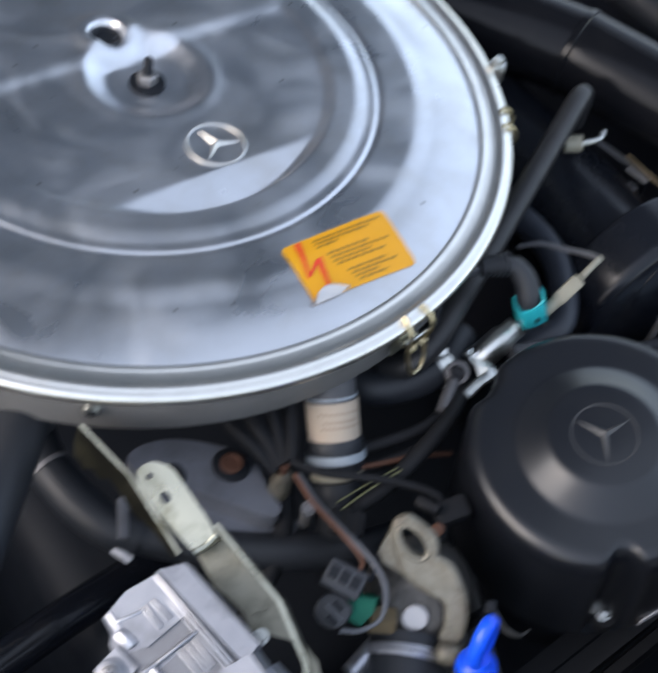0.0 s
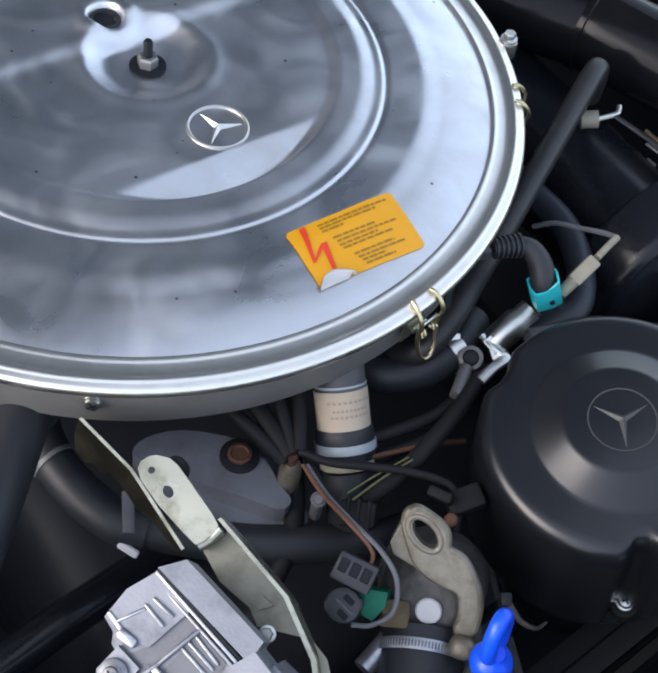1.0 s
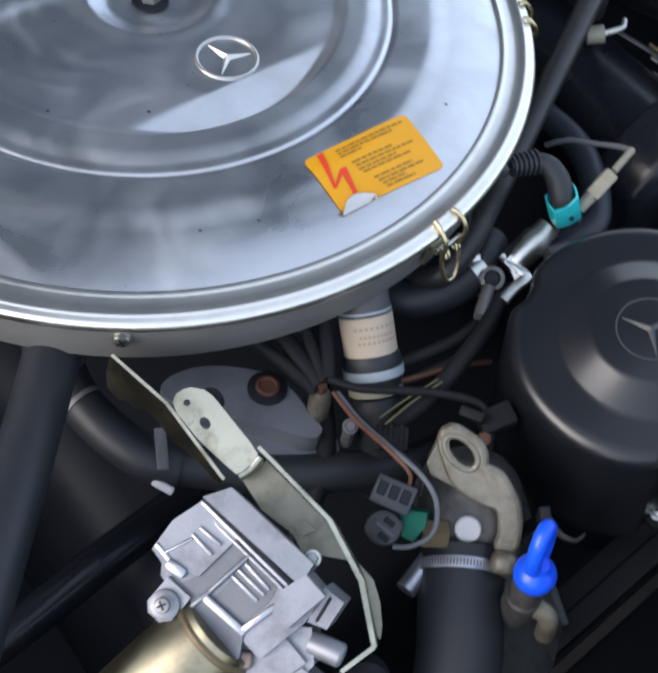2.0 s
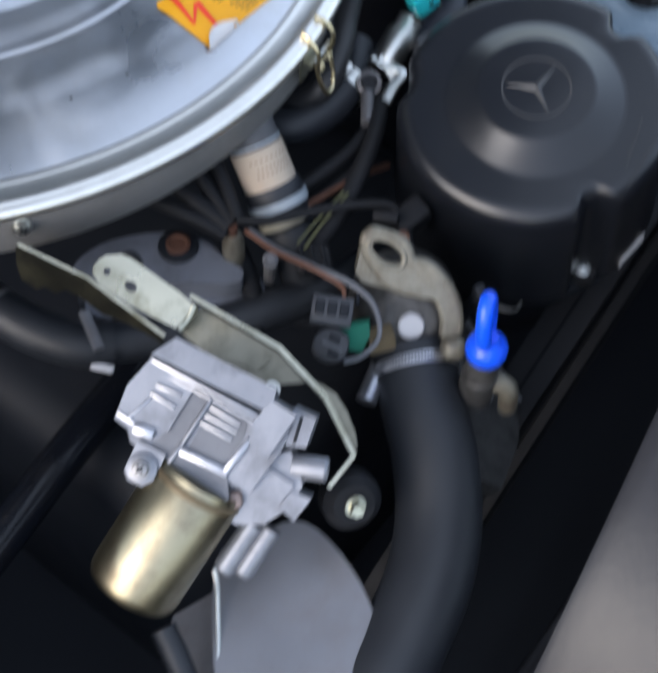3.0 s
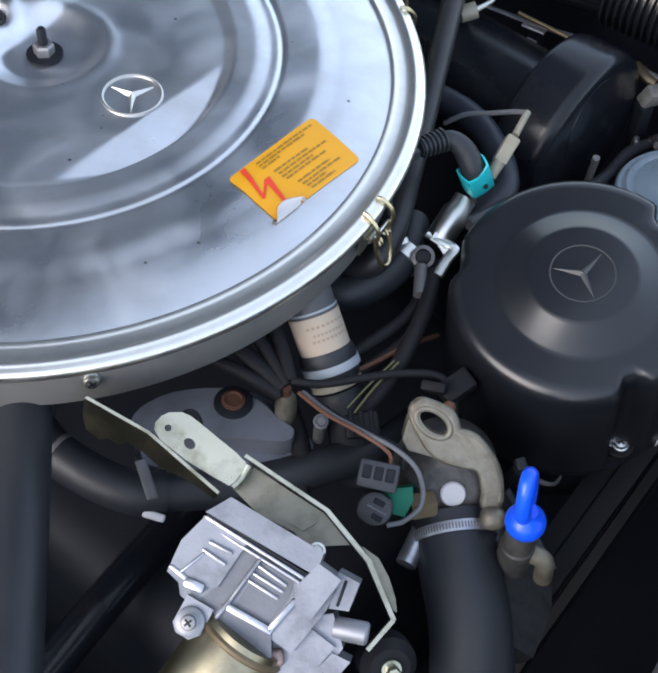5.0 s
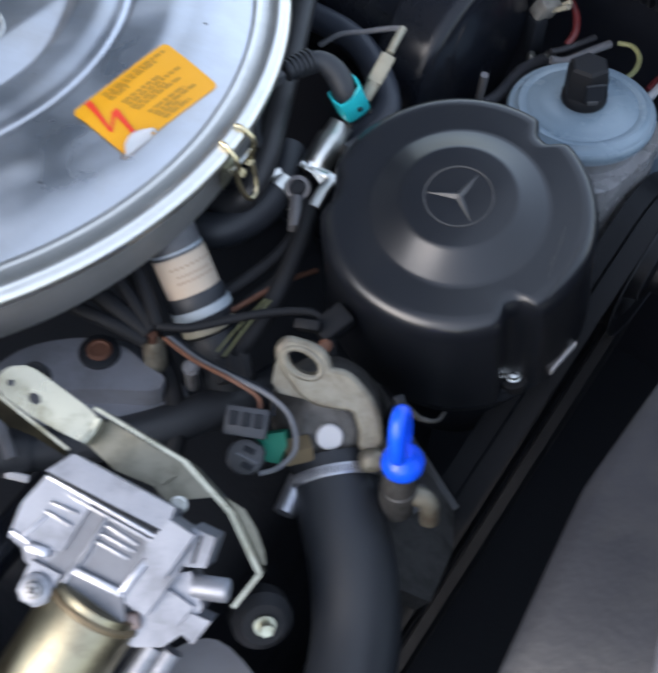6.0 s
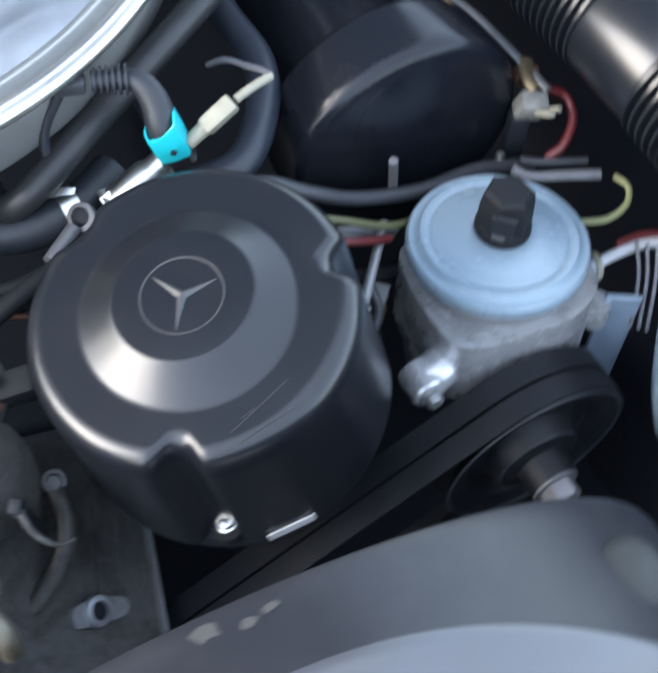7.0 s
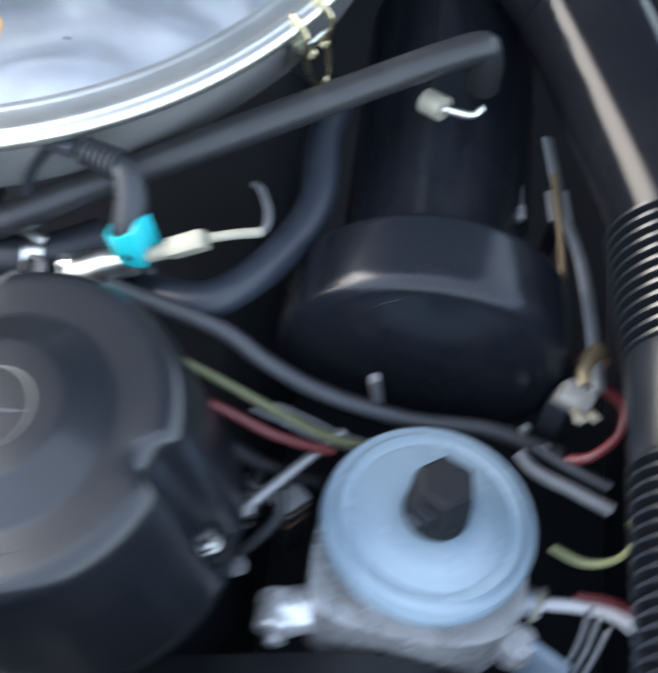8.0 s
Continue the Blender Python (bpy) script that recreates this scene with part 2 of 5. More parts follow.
PINKM = material("pinkish stained steel", (0.30, 0.225, 0.205), 0.5, 0.4, 0.25, 100, 0.2, 500, (0.16, 0.10, 0.08), 0.6, 110)
BRASSN = material("stained brass", (0.16, 0.12, 0.07), 0.45, 0.5, 0.2, 100, 0.1, 400)
GREYD = material("dark grey plastic", (0.036, 0.038, 0.045), 0.45, 0.0, 0.12, 100, 0.1, 500, (0.03, 0.03, 0.03), 0.4, 70)
GREYP = material("grey plastic", (0.14, 0.145, 0.16), 0.45, 0.0, 0.12, 100, 0.1, 500, (0.05, 0.05, 0.05), 0.4, 70)
GREYH = material("dusty grey hose rubber", (0.075, 0.077, 0.085), 0.5, 0.0, 0.15, 80, 0.15, 500, (0.04, 0.04, 0.042), 0.5, 60)
BAND = material("blue-grey band", (0.33, 0.38, 0.42), 0.5, 0.0, 0.08, 100, 0.1, 500)
WHITE = material("white plastic", (0.5, 0.5, 0.52), 0.5, 0.0, 0.04, 100, 0.05, 500)
YELLOW = material("yellow sticker paper", (0.75, 0.34, 0.01), 0.42, 0.0, 0.06, 60, 0.05, 300)
INKL = material("faint print", (0.33, 0.25, 0.18), 0.6, 0.0, 0.1, 60, 0.03, 300)
REDINK = material("red print", (0.75, 0.05, 0.02), 0.45, 0.0, 0.05, 60, 0.03, 300)
INK = material("dark print", (0.30, 0.16, 0.02), 0.5, 0.0, 0.1, 60, 0.03, 300)
RED = material("red insulation", (0.105, 0.014, 0.016), 0.45, 0.0, 0.1, 100, 0.05, 500)
ORANGE = material("orange insulation", (0.17, 0.072, 0.042), 0.5, 0.0, 0.15, 100, 0.05, 500)
PALEY = material("pale yellow insulation", (0.26, 0.265, 0.13), 0.45, 0.0, 0.1, 100, 0.05, 500)
YGREEN = material("yellow green insulation", (0.095, 0.098, 0.045), 0.5, 0.0, 0.1, 100, 0.05, 500)
RUST = material("rusty steel", (0.115, 0.052, 0.034), 0.7, 0.3, 0.3, 80, 0.3, 500)
LINING = material("grey bonnet lining", (0.240, 0.276, 0.328), 0.7, 0.0, 0.15, 6, 0.2, 60)
BADGE = material("dull raised metal", (0.62, 0.61, 0.59), 0.42, 1.0, 0.15, 80, 0.1, 400)
WORN = material("worn black plastic", (0.05, 0.051, 0.054), 0.4, 0.0, 0.2, 200, 0.1, 900)
WING = material("silver-blue car paint", (0.27, 0.30, 0.35), 0.3, 0.3, 0.08, 8, 0.02, 300, (0.2, 0.22, 0.25), 0.3, 10, coat=0.4)
ASPHALT = material("asphalt", (0.045, 0.049, 0.056), 0.9, 0.0, 0.2, 3, 0.4, 60)


# ---- building helpers ----
U, V, Z = Vector((0.70, -0.714, 0)), Vector((0.714, 0.70, 0)), Vector((0, 0, 1))  # front of the car, its side, up


def car(u, v, z):
    return U * u + V * v + Z * z


def basis(o, n, a):
    """A frame at o whose z is n and whose x lies towards a."""
    n = Vector(n).normalized()
    a = Vector(a)
    a = (a - n * a.dot(n)).normalized()
    b = n.cross(a)
    m = Matrix((a, b, n)).transposed().to_4x4()
    m.translation = Vector(o)
    return m


def axis(p, q):
    d = Vector(q) - Vector(p)
    a = Vector((1, 0, 0)) if abs(d.normalized().x) < 0.8 else Vector((0, 1, 0))
    return basis(p, d, a)


def thing(name, label, category, group="", at=(0, 0, 0)):
    ob = new(name)
    ob.empty_display_size = 0.02
    ob.location = at
    return tagged(ob, label, category, group)


def part(name, bm, mat, parent=None, label="", smooth=35, kind="", category=""):
    bmesh.ops.recalc_face_normals(bm, faces=bm.faces)
    me = bpy.data.meshes.new(name)
    bm.to_mesh(me)
    bm.free()
    me.materials.append(mat)
    if smooth:
        me.polygons.foreach_set("use_smooth", [True] * len(me.polygons))
        me.set_sharp_from_angle(angle=radians(smooth))
    ob = new(name, me)
    if parent is not None:
        ob.parent = parent
        base = Vector(parent.location)
        top = parent.parent
        while top is not None:
            base += Vector(top.location)
            top = top.parent
        ob.location = -base
        if parent.type == "MESH":
            ob.location = (0, 0, 0)
    return tagged(ob, label, category, "", kind)


def lathe(profile, m=Matrix(), segs=48, caps=True, shape=None):
    """Turns (radius, height) pairs about the z of m."""
    bm = bmesh.new()
    rings = []
    for r, h in profile:
        ring = []
        for i in range(segs):
            a = 2 * math.pi * i / segs
            k = r * (shape(a, r, h) if shape else 1.0)
            ring.append(bm.verts.new(m @ Vector((k * math.cos(a), k * math.sin(a), h))))
        rings.append(ring)
    for p, q in zip(rings, rings[1:]):
        for i in range(segs):
            bm.faces.new((p[i], p[(i + 1) % segs], q[(i + 1) % segs], q[i]))
    if caps:
        bm.faces.new(rings[0])
        bm.faces.new(rings[-1])
    return bm


def spline(points, steps=8):
    """A smooth line through the points."""
    pts = [Vector(p) for p in points]
    if len(pts) < 3:
        return pts
    ext = [pts[0] * 2 - pts[1]] + pts + [pts[-1] * 2 - pts[-2]]
    out = []
    for i in range(1, len(ext) - 2):
        a, b, c, d = ext[i - 1:i + 3]
        for k in range(steps):
            t = k / steps
            out.append(0.5 * (2 * b + (c - a) * t + (2 * a - 5 * b + 4 * c - d) * t * t + (3 * b - a - 3 * c + d) * t ** 3))
    return out + [pts[-1]]


def tube(points, r, segs=12, steps=8, flat=1.0, up=None):
    """A tube along a smooth line; r may be a function of the way along it (0 to 1); flat squeezes one side."""
    line = spline(points, steps)
    bm = bmesh.new()
    rings, n = [], len(line)
    ref = Vector(up) if up else Vector((0.3, 0.2, 1))
    for i, p in enumerate(line):
        d = (line[min(i + 1, n - 1)] - line[max(i - 1, 0)]).normalized()
        x = d.cross(ref)
        if x.length < 1e-3:
            x = d.cross(Vector((1, 0, 0)))
        x.normalize()
        y = d.cross(x).normalized()
        k = r(i / (n - 1)) if callable(r) else r
        rings.append([bm.verts.new(p + (x * math.cos(2 * math.pi * j / segs) + y * math.sin(2 * math.pi * j / segs) * flat) * k) for j in range(segs)])
    for p, q in zip(rings, rings[1:]):
        for j in range(segs):
            bm.faces.new((p[j], p[(j + 1) % segs], q[(j + 1) % segs], q[j]))
    bm.faces.new(rings[0])
    bm.faces.new(rings[-1])
    return bm


def block(size, m=Matrix(), bevel=0.002, segs=2, taper=1.0):
    """A rounded block, centred, its upper end scaled by taper."""
    bm = bmesh.new()
    bmesh.ops.create_cube(bm, size=1.0)
    for v in bm.verts:
        k = taper if v.co.z > 0 else 1.0
        v.co = Vector((v.co.x * size[0] * k, v.co.y * size[1] * k, v.co.z * size[2]))
    if bevel:
        bmesh.ops.bevel(bm, geom=bm.edges[:], offset=bevel, segments=segs, affect="EDGES", profile=0.5)
    bm.transform(m)
    return bm


def rounded(outline, steps=3):
    """A closed outline smoothed through its points."""
    n, out = len(outline), []
    for i in range(n):
        a, b, c, d = [Vector(outline[(i + k) % n]) for k in (-1, 0, 1, 2)]
        for k in range(steps):
            t = k / steps
            p = 0.5 * (2 * b + (c - a) * t + (2 * a - 5 * b + 4 * c - d) * t * t + (3 * b - a - 3 * c + d) * t ** 3)
            out.append((p.x, p.y))
    return out


def prism(outline, h0, h1, m=Matrix(), bevel=0.0012, segs=2, holes=()):
    """An outline in mm, in the x and y of m, raised from h0 to h1 metres; round holes (x, y, r) in mm are sunk right through."""
    bm = bmesh.new()
    low = [bm.verts.new((x / 1000, y / 1000, h0)) for x, y in outline]
    high = [bm.verts.new((x / 1000, y / 1000, h1)) for x, y in outline]
    if not holes:
        bm.faces.new(low[::-1])
        bm.faces.new(high)
    n = len(outline)
    for i in range(n):
        bm.faces.new((low[i], low[(i + 1) % n], high[(i + 1) % n], high[i]))
    if holes:
        for level, ring in ((h0, low), (h1, high)):
            edges = [bm.edges.get((ring[i], ring[(i + 1) % n])) for i in range(n)]
            for x, y, r in holes:
                ang = [2 * math.pi * k / 14 for k in range(14)]
                rx, ry, turn = (r, r, 0) if not isinstance(r, tuple) else (*r, 0)[:3]
                ct, st = math.cos(radians(turn)), math.sin(radians(turn))
                c = [bm.verts.new(((x + rx * math.cos(a) * ct - ry * math.sin(a) * st) / 1000, (y + rx * math.cos(a) * st + ry * math.sin(a) * ct) / 1000, level)) for a in ang]
                edges += [bm.edges.new((c[k], c[(k + 1) % 14])) for k in range(14)]
            bmesh.ops.triangle_fill(bm, use_beauty=True, use_dissolve=False, edges=edges)
        bm.verts.ensure_lookup_table()
        first = 2 * n
        for k in range(len(holes)):
            a = [bm.verts[first + 14 * k + j] for j in range(14)]
            b = [bm.verts[first + 14 * (len(holes) + k) + j] for j in range(14)]
            for j in range(14):
                bm.faces.new((a[j], a[(j + 1) % 14], b[(j + 1) % 14], b[j]))
    elif bevel:
        bmesh.ops.bevel(bm, geom=[e for e in bm.edges if e.is_manifold and e.calc_face_angle(0) > 0.3], offset=bevel, segments=segs, affect="EDGES", profile=0.5)
    bm.transform(m)
    return bm


def join(*bms):
    """Several pieces of one part as one mesh."""
    out = bmesh.new()
    for b in bms:
        me = bpy.data.meshes.new("piece")
        b.to_mesh(me)
        out.from_mesh(me)
        b.free()
        bpy.data.meshes.remove(me)
    return out


def bolt(parent, p, n, r=0.005, mat=None, name="bolt", h=0.005, label=""):
    """A hexagon-headed bolt or screw with its washer."""
    m = basis(p, n, (1, 0.2, 0.1))
    head = join(lathe([(r * 1.35, 0), (r * 1.35, 0.0012), (r * 0.9, 0.0013)], m, 20), lathe([(r, 0.001), (r, h * 0.85), (r * 0.86, h)], m, 6))
    return part(name, head, mat or SILVER, parent, label)


def screw(parent, p, n, r=0.005, mat=None, name="screw"):
    """A domed cross-head screw on its washer."""
    m = basis(p, n, (1, 0.2, 0.1))
    ob = part(name, join(lathe([(r * 1.2, 0), (r * 1.2, 0.0006), (r * 1.0, 0.0008), (r * 0.98, 0.0022), (r * 0.85, 0.0030), (r * 0.45, 0.0034), (r * 0.05, 0.0035)], m, 24)), mat or SILVER, parent)
    for turn in (0, 90):
        part("recess", block((r * 1.15, r * 0.24, 0.0010), m @ Matrix.Translation((0, 0, 0.0032)) @ Matrix.Rotation(radians(turn + 20), 4, "Z"), 0), DARK, ob)
    return ob


# ---- the setting: ground, engine bay, raised bonnet ----
def panel(name, corners, thick, mat, label, category="panel"):
    """A flat plate with thickness between four corners."""
    bm = bmesh.new()
    c = [Vector(p) for p in corners]
    n = (c[1] - c[0]).cross(c[2] - c[0]).normalized() * thick
    lo, hi = [bm.verts.new(p) for p in c], [bm.verts.new(p + n) for p in c]
    bm.faces.new(lo)
    bm.faces.new(hi)
    for i in range(4):
        bm.faces.new((lo[i], lo[(i + 1) % 4], hi[(i + 1) % 4], hi[i]))
    return tagged(part(name, bm, mat, None), label, category, "", "structure")


ground = bmesh.new()
bmesh.ops.create_grid(ground, x_segments=2, y_segments=2, size=600)
tagged(part("ground", ground, ASPHALT), "dark grey asphalt ground under the car", "ground", "", "structure")
F0, F1, S0, S1 = -0.62, 0.62, -0.62, 0.62
panel("bay_floor", [car(F0, S0, 0.42), car(F1, S0, 0.42), car(F1, S1, 0.42), car(F0, S1, 0.42)], 0.01, DARK, "black undertray of the engine bay", "bay floor")
panel("wall_firewall", [car(F0, S0, 0.2), car(F0, S1, 0.2), car(F0, S1, 1.0), car(F0, S0, 1.0)], 0.01, BAY, "black painted steel firewall of the bay", "firewall")
panel("wall_front", [car(F1, S0, 0.2), car(F1, S1, 0.2), car(F1, S1, 0.84), car(F1, S0, 0.84)], 0.01, BAY, "black painted front panel behind the radiator", "front panel")
panel("wall_fender_a", [car(F0, S0, 0.2), car(F1, S0, 0.2), car(F1, S0, 0.93), car(F0, S0, 0.93)], 0.01, BAY, "black painted inner wing of the bay", "inner wing")
panel("wall_fender_b", [car(F0, 0.42, 0.2), car(F1, 0.42, 0.2), car(F1, 0.40, 0.85), car(F0, 0.40, 0.85)], 0.01, BAY, "black painted inner wing of the bay", "inner wing")
panel("wing_ledge", [car(F0, 0.40, 0.85), car(F1, 0.40, 0.85), car(F1, 0.64, 0.90), car(F0, 0.64, 0.90)], 0.008, WING, "silver-blue painted top edge of the wing", "wing ledge")
panel("bonnet", [car(-0.70, -0.75, 1.02), car(-0.70, 0.70, 1.02), car(0.12, 0.70, 1.96), car(0.12, -0.75, 1.96)], 0.03, LINING, "dark lining of the raised bonnet", "bonnet")

seal = part("bonnet_seal", tube([car(-0.55, 0.384, 0.858), car(-0.1, 0.383, 0.856), car(0.2, 0.383, 0.855), car(0.55, 0.384, 0.854)], 0.010, 16, 8, flat=1.4), RUBBER, None, smooth=60)
tagged(seal, "black rubber bonnet seal along the wing edge", "seal", "", "structure")

# the engine block under everything
block_top = block((0.34, 0.30, 0.30), basis(car(0.10, 0.02, 0.545), (0, 0, 1), U), 0.03, 3)
tagged(part("engine_block", block_top, DARK), "sooty black metal engine block in the bay", "engine block", "", "structure")


# ---- air cleaner ----
def smooth(a, b, x):
    t = min(1, max(0, (x - a) / (b - a)))
    return t * t * (3 - 2 * t)


HUB = Vector((0.006, -0.001))
HOLE = Vector((-0.0225, 0.0200))


def lid_z(x, y):
    """Height of the pressed lid."""
    r, u = math.hypot(x, y), x * U.x + y * U.y
    z = 0.9085 - 0.0010 * smooth(0.146, 0.160, r) - 0.0092 * max(0.0, (r - 0.148) / 0.039) ** 1.5
    z -= 0.0012 * math.exp(-((r - 0.1290) / 0.0014) ** 2)
    inner = 0.9080
    inner -= 0.0105 * max(0.0, u - 0.080) / 0.024
    inner += 0.0035 * (1 - smooth(-0.020, -0.009, u))
    k = smooth(0.098, 0.106, r)
    ring = 0.9105 - 0.002 * smooth(0.114, 0.125, r)
    z = (inner * (1 - k) + ring * k) if r < 0.1205 else z + (ring - 0.9085) * (1 - smooth(0.1205, 0.126, r))
    h = math.hypot(x - HUB.x, y - HUB.y)
    z += 0.0012 * math.exp(-((h - 0.034) / 0.005) ** 2)
    z -= 0.0058 * (1 - smooth(0.0185, 0.0345, h))
    o = math.hypot(x - HOLE.x, y - HOLE.y)
    z += 0.0025 * math.exp(-((o - 0.0125) / 0.005) ** 2)
    z -= 0.005 * (1 - smooth(0.0068, 0.0095, o))
    return z


air = thing("air_cleaner", "round dull silver aluminium air cleaner with warning sticker", "air cleaner", at=(0, 0, 0.845))
bm = bmesh.new()
rings, segs = [], 176
radii = [0.0008 * i for i in range(1, 235)]
centre = bm.verts.new((0, 0, lid_z(0, 0)))
for r in radii:
    rings.append([bm.verts.new((r * math.cos(2 * math.pi * i / segs), r * math.sin(2 * math.pi * i / segs),
                                lid_z(r * math.cos(2 * math.pi * i / segs), r * math.sin(2 * math.pi * i / segs)))) for i in range(segs)])
for i in range(segs):
    bm.faces.new((centre, rings[0][i], rings[0][(i + 1) % segs]))
for p, q in zip(rings, rings[1:]):
    for i in range(segs):
        bm.faces.new((p[i], q[i], q[(i + 1) % segs], p[(i + 1) % segs]))
lid = part("lid", bm, ALU, air, smooth=60)
part("rolled_rim", lathe([(0.1860, 0.8980), (0.1866, 0.8996), (0.1880, 0.9001), (0.1893, 0.8994), (0.1905, 0.8990), (0.1935, 0.8989), (0.1960, 0.8988), (0.1970, 0.8995), (0.1980, 0.9005), (0.1992, 0.9008), (0.2003, 0.9002),
                          (0.2012, 0.8996), (0.2028, 0.8995), (0.2042, 0.8985), (0.2050, 0.8966), (0.2040, 0.8938), (0.2015, 0.8925), (0.1985, 0.8935)], segs=176, caps=False), RIM, air, "bright rolled aluminium rim", 50)
part("pan", lathe([(0.1990, 0.8955), (0.1965, 0.8930), (0.1955, 0.8640), (0.1900, 0.8560), (0.1400, 0.8450), (0.0600, 0.8430)], segs=128), PANS, air, "dull grey steel pan")
hub3 = (HUB.x, HUB.y, lid_z(HUB.x, HUB.y))
stud = part("stud", join(lathe([(0.0025, 0), (0.0025, 0.016), (0.0018, 0.0172)], Matrix.Translation(hub3), 12),
                         lathe([(0.0095, -0.001), (0.0095, 0.0015), (0.0075, 0.0018)], Matrix.Translation(hub3), 24)), DARK, air, "dark threaded stud with washer")
part("nut", lathe([(0.0055, 0.0015), (0.0055, 0.0065), (0.0046, 0.0075)], Matrix.Translation(hub3), 6), PAN, stud)
part("hole_plug", lathe([(0.0088, -0.004), (0.0086, 0.0022), (0.0075, 0.0028), (0.0062, 0.0022), (0.0058, 0.0004), (0.001, 0.0002)], Matrix.Translation((HOLE.x, HOLE.y, lid_z(HOLE.x, HOLE.y))), 32), RUBBER, air, "black rubber-lined hole")
# raised round badge: a plain ring with three ribs
EM = Vector((0.0517, -0.0400))
ez = lid_z(EM.x, EM.y)
badge = lathe([(0.0138, -0.0006), (0.0141, 0.0008), (0.0148, 0.0012), (0.0155, 0.0008), (0.0158, -0.0006)], Matrix.Translation((EM.x, EM.y, ez)), 64, caps=False)
ribs = []
for a in (8, 128, 248):
    m = Matrix.Translation((EM.x, EM.y, ez)) @ Matrix.Rotation(radians(a + 20), 4, "Z")
    rb = bmesh.new()
    pts = [(0, -0.0022, -0.0003), (0.0125, -0.0003, -0.0003), (0.0125, 0.0003, -0.0003), (0, 0.0022, -0.0003), (0.0, 0, 0.0022), (0.012, 0, 0.0004)]
    vs = [rb.verts.new(m @ Vector(p)) for p in pts]
    for f in ((0, 1, 5, 4), (4, 5, 2, 3), (1, 2, 5), (0, 3, 2, 1), (0, 4, 3)):
        rb.faces.new([vs[i] for i in f])
    ribs.append(rb)
part("badge", join(badge, *ribs), BADGE, air, "raised bright round badge", 25)

# warning sticker following the lid
ST = Vector((0.1300, -0.0915))


def on_lid(s, c, lift):
    """A place on the sticker: s along it, c across it, in metres."""
    p = ST + Vector((V.x, V.y)) * s + Vector((U.x, U.y)) * c
    return Vector((p.x, p.y, lid_z(p.x, p.y) + lift))


def patch(s0, s1, c0, c1, lift, ns=12, nc=6, corner=0.0, skew=0.0):
    b = bmesh.new()
    grid = []
    for i in range(ns + 1):
        row = []
        for j in range(nc + 1):
            s, c = s0 + (s1 - s0) * i / ns, c0 + (c1 - c0) * j / nc
            if corner:
                e, f = min(s - s0, s1 - s), min(c - c0, c1 - c)
                if e < corner and f < corner:
                    d = math.hypot(corner - e, corner - f)
                    if d > corner:
                        k = corner / d
                        s = s + (1 - k) * (corner - e) * (1 if s - s0 < s1 - s else -1)
                        c = c + (1 - k) * (corner - f) * (1 if c - c0 < c1 - c else -1)
            row.append(b.verts.new(on_lid(s + skew * (j / nc), c, lift)))
        grid.append(row)
    for i in range(ns):
        for j in range(nc):
            b.faces.new((grid[i][j], grid[i + 1][j], grid[i + 1][j + 1], grid[i][j + 1]))
    return b


sticker = part("warning_sticker", patch(-0.0305, 0.0305, -0.0160, 0.0160, 0.0006, 30, 16, 0.0028), YELLOW, air, "yellow warning sticker with a peeling corner", 0)
LINES = ((-0.0128, -0.014, 0.026), (-0.0108, -0.014, 0.018), (-0.0088, -0.014, -0.002), (-0.0040, -0.011, 0.013), (-0.0018, -0.010, 0.024), (0.0004, -0.010, 0.012),
         (0.0024, -0.009, 0.020), (0.0070, -0.006, 0.017), (0.0092, -0.005, 0.022), (0.0112, -0.004, 0.010), (0.0132, -0.003, 0.014))
rng = random.Random(7)
for c, s0, s1 in LINES:
    words, s = [], s0
    while s < s1:
        e = min(s1, s + rng.uniform(0.0018, 0.0055))
        words.append(patch(s, e, c - 0.0005, c + 0.0005, 0.0009, 4, 1))
        s = e + 0.0008
    part("print_line", join(*words), INK, sticker, smooth=0)
bz = bmesh.new()
for quad in (((-0.0230, -0.0152), (-0.0196, -0.0152), (-0.0255, 0.0035), (-0.0268, 0.0035)), ((-0.0182, -0.0036), (-0.0148, -0.0036), (-0.0192, 0.0138), (-0.0208, 0.0138)),
             ((-0.0268, 0.0035), (-0.0258, 0.0039), (-0.0160, -0.0030), (-0.0182, -0.0036))):
    (ax, ay), (bx, by), (cx, cy), (dx, dy) = quad
    for k in range(12):
        f, g2 = k / 12, (k + 1) / 12
        row = [(ax + (dx - ax) * f, ay + (dy - ay) * f), (bx + (cx - bx) * f, by + (cy - by) * f), (bx + (cx - bx) * g2, by + (cy - by) * g2), (ax + (dx - ax) * g2, ay + (dy - ay) * g2)]
        bz.faces.new([bz.verts.new(on_lid(s, c, 0.0010)) for s, c in row])
part("lightning_mark", bz, REDINK, sticker, "red zigzag mark", 0)
pl = bmesh.new()
g = []
for i in range(9):
    row = []
    for j in range(9):
        s, c = -0.0315 + 0.016 * i / 8 + 0.004 * j / 8, 0.0172 - 0.0065 * j / 8 * math.sin(math.pi * (0.2 + 0.8 * i / 8)) - 0.0004
        row.append(pl.verts.new(on_lid(s, c, 0.0012 + 0.0045 * math.sin(math.pi * j / 8))))
    g.append(row)
for i in range(8):
    for j in range(8):
        pl.faces.new((g[i][j], g[i + 1][j], g[i + 1][j + 1], g[i][j + 1]))
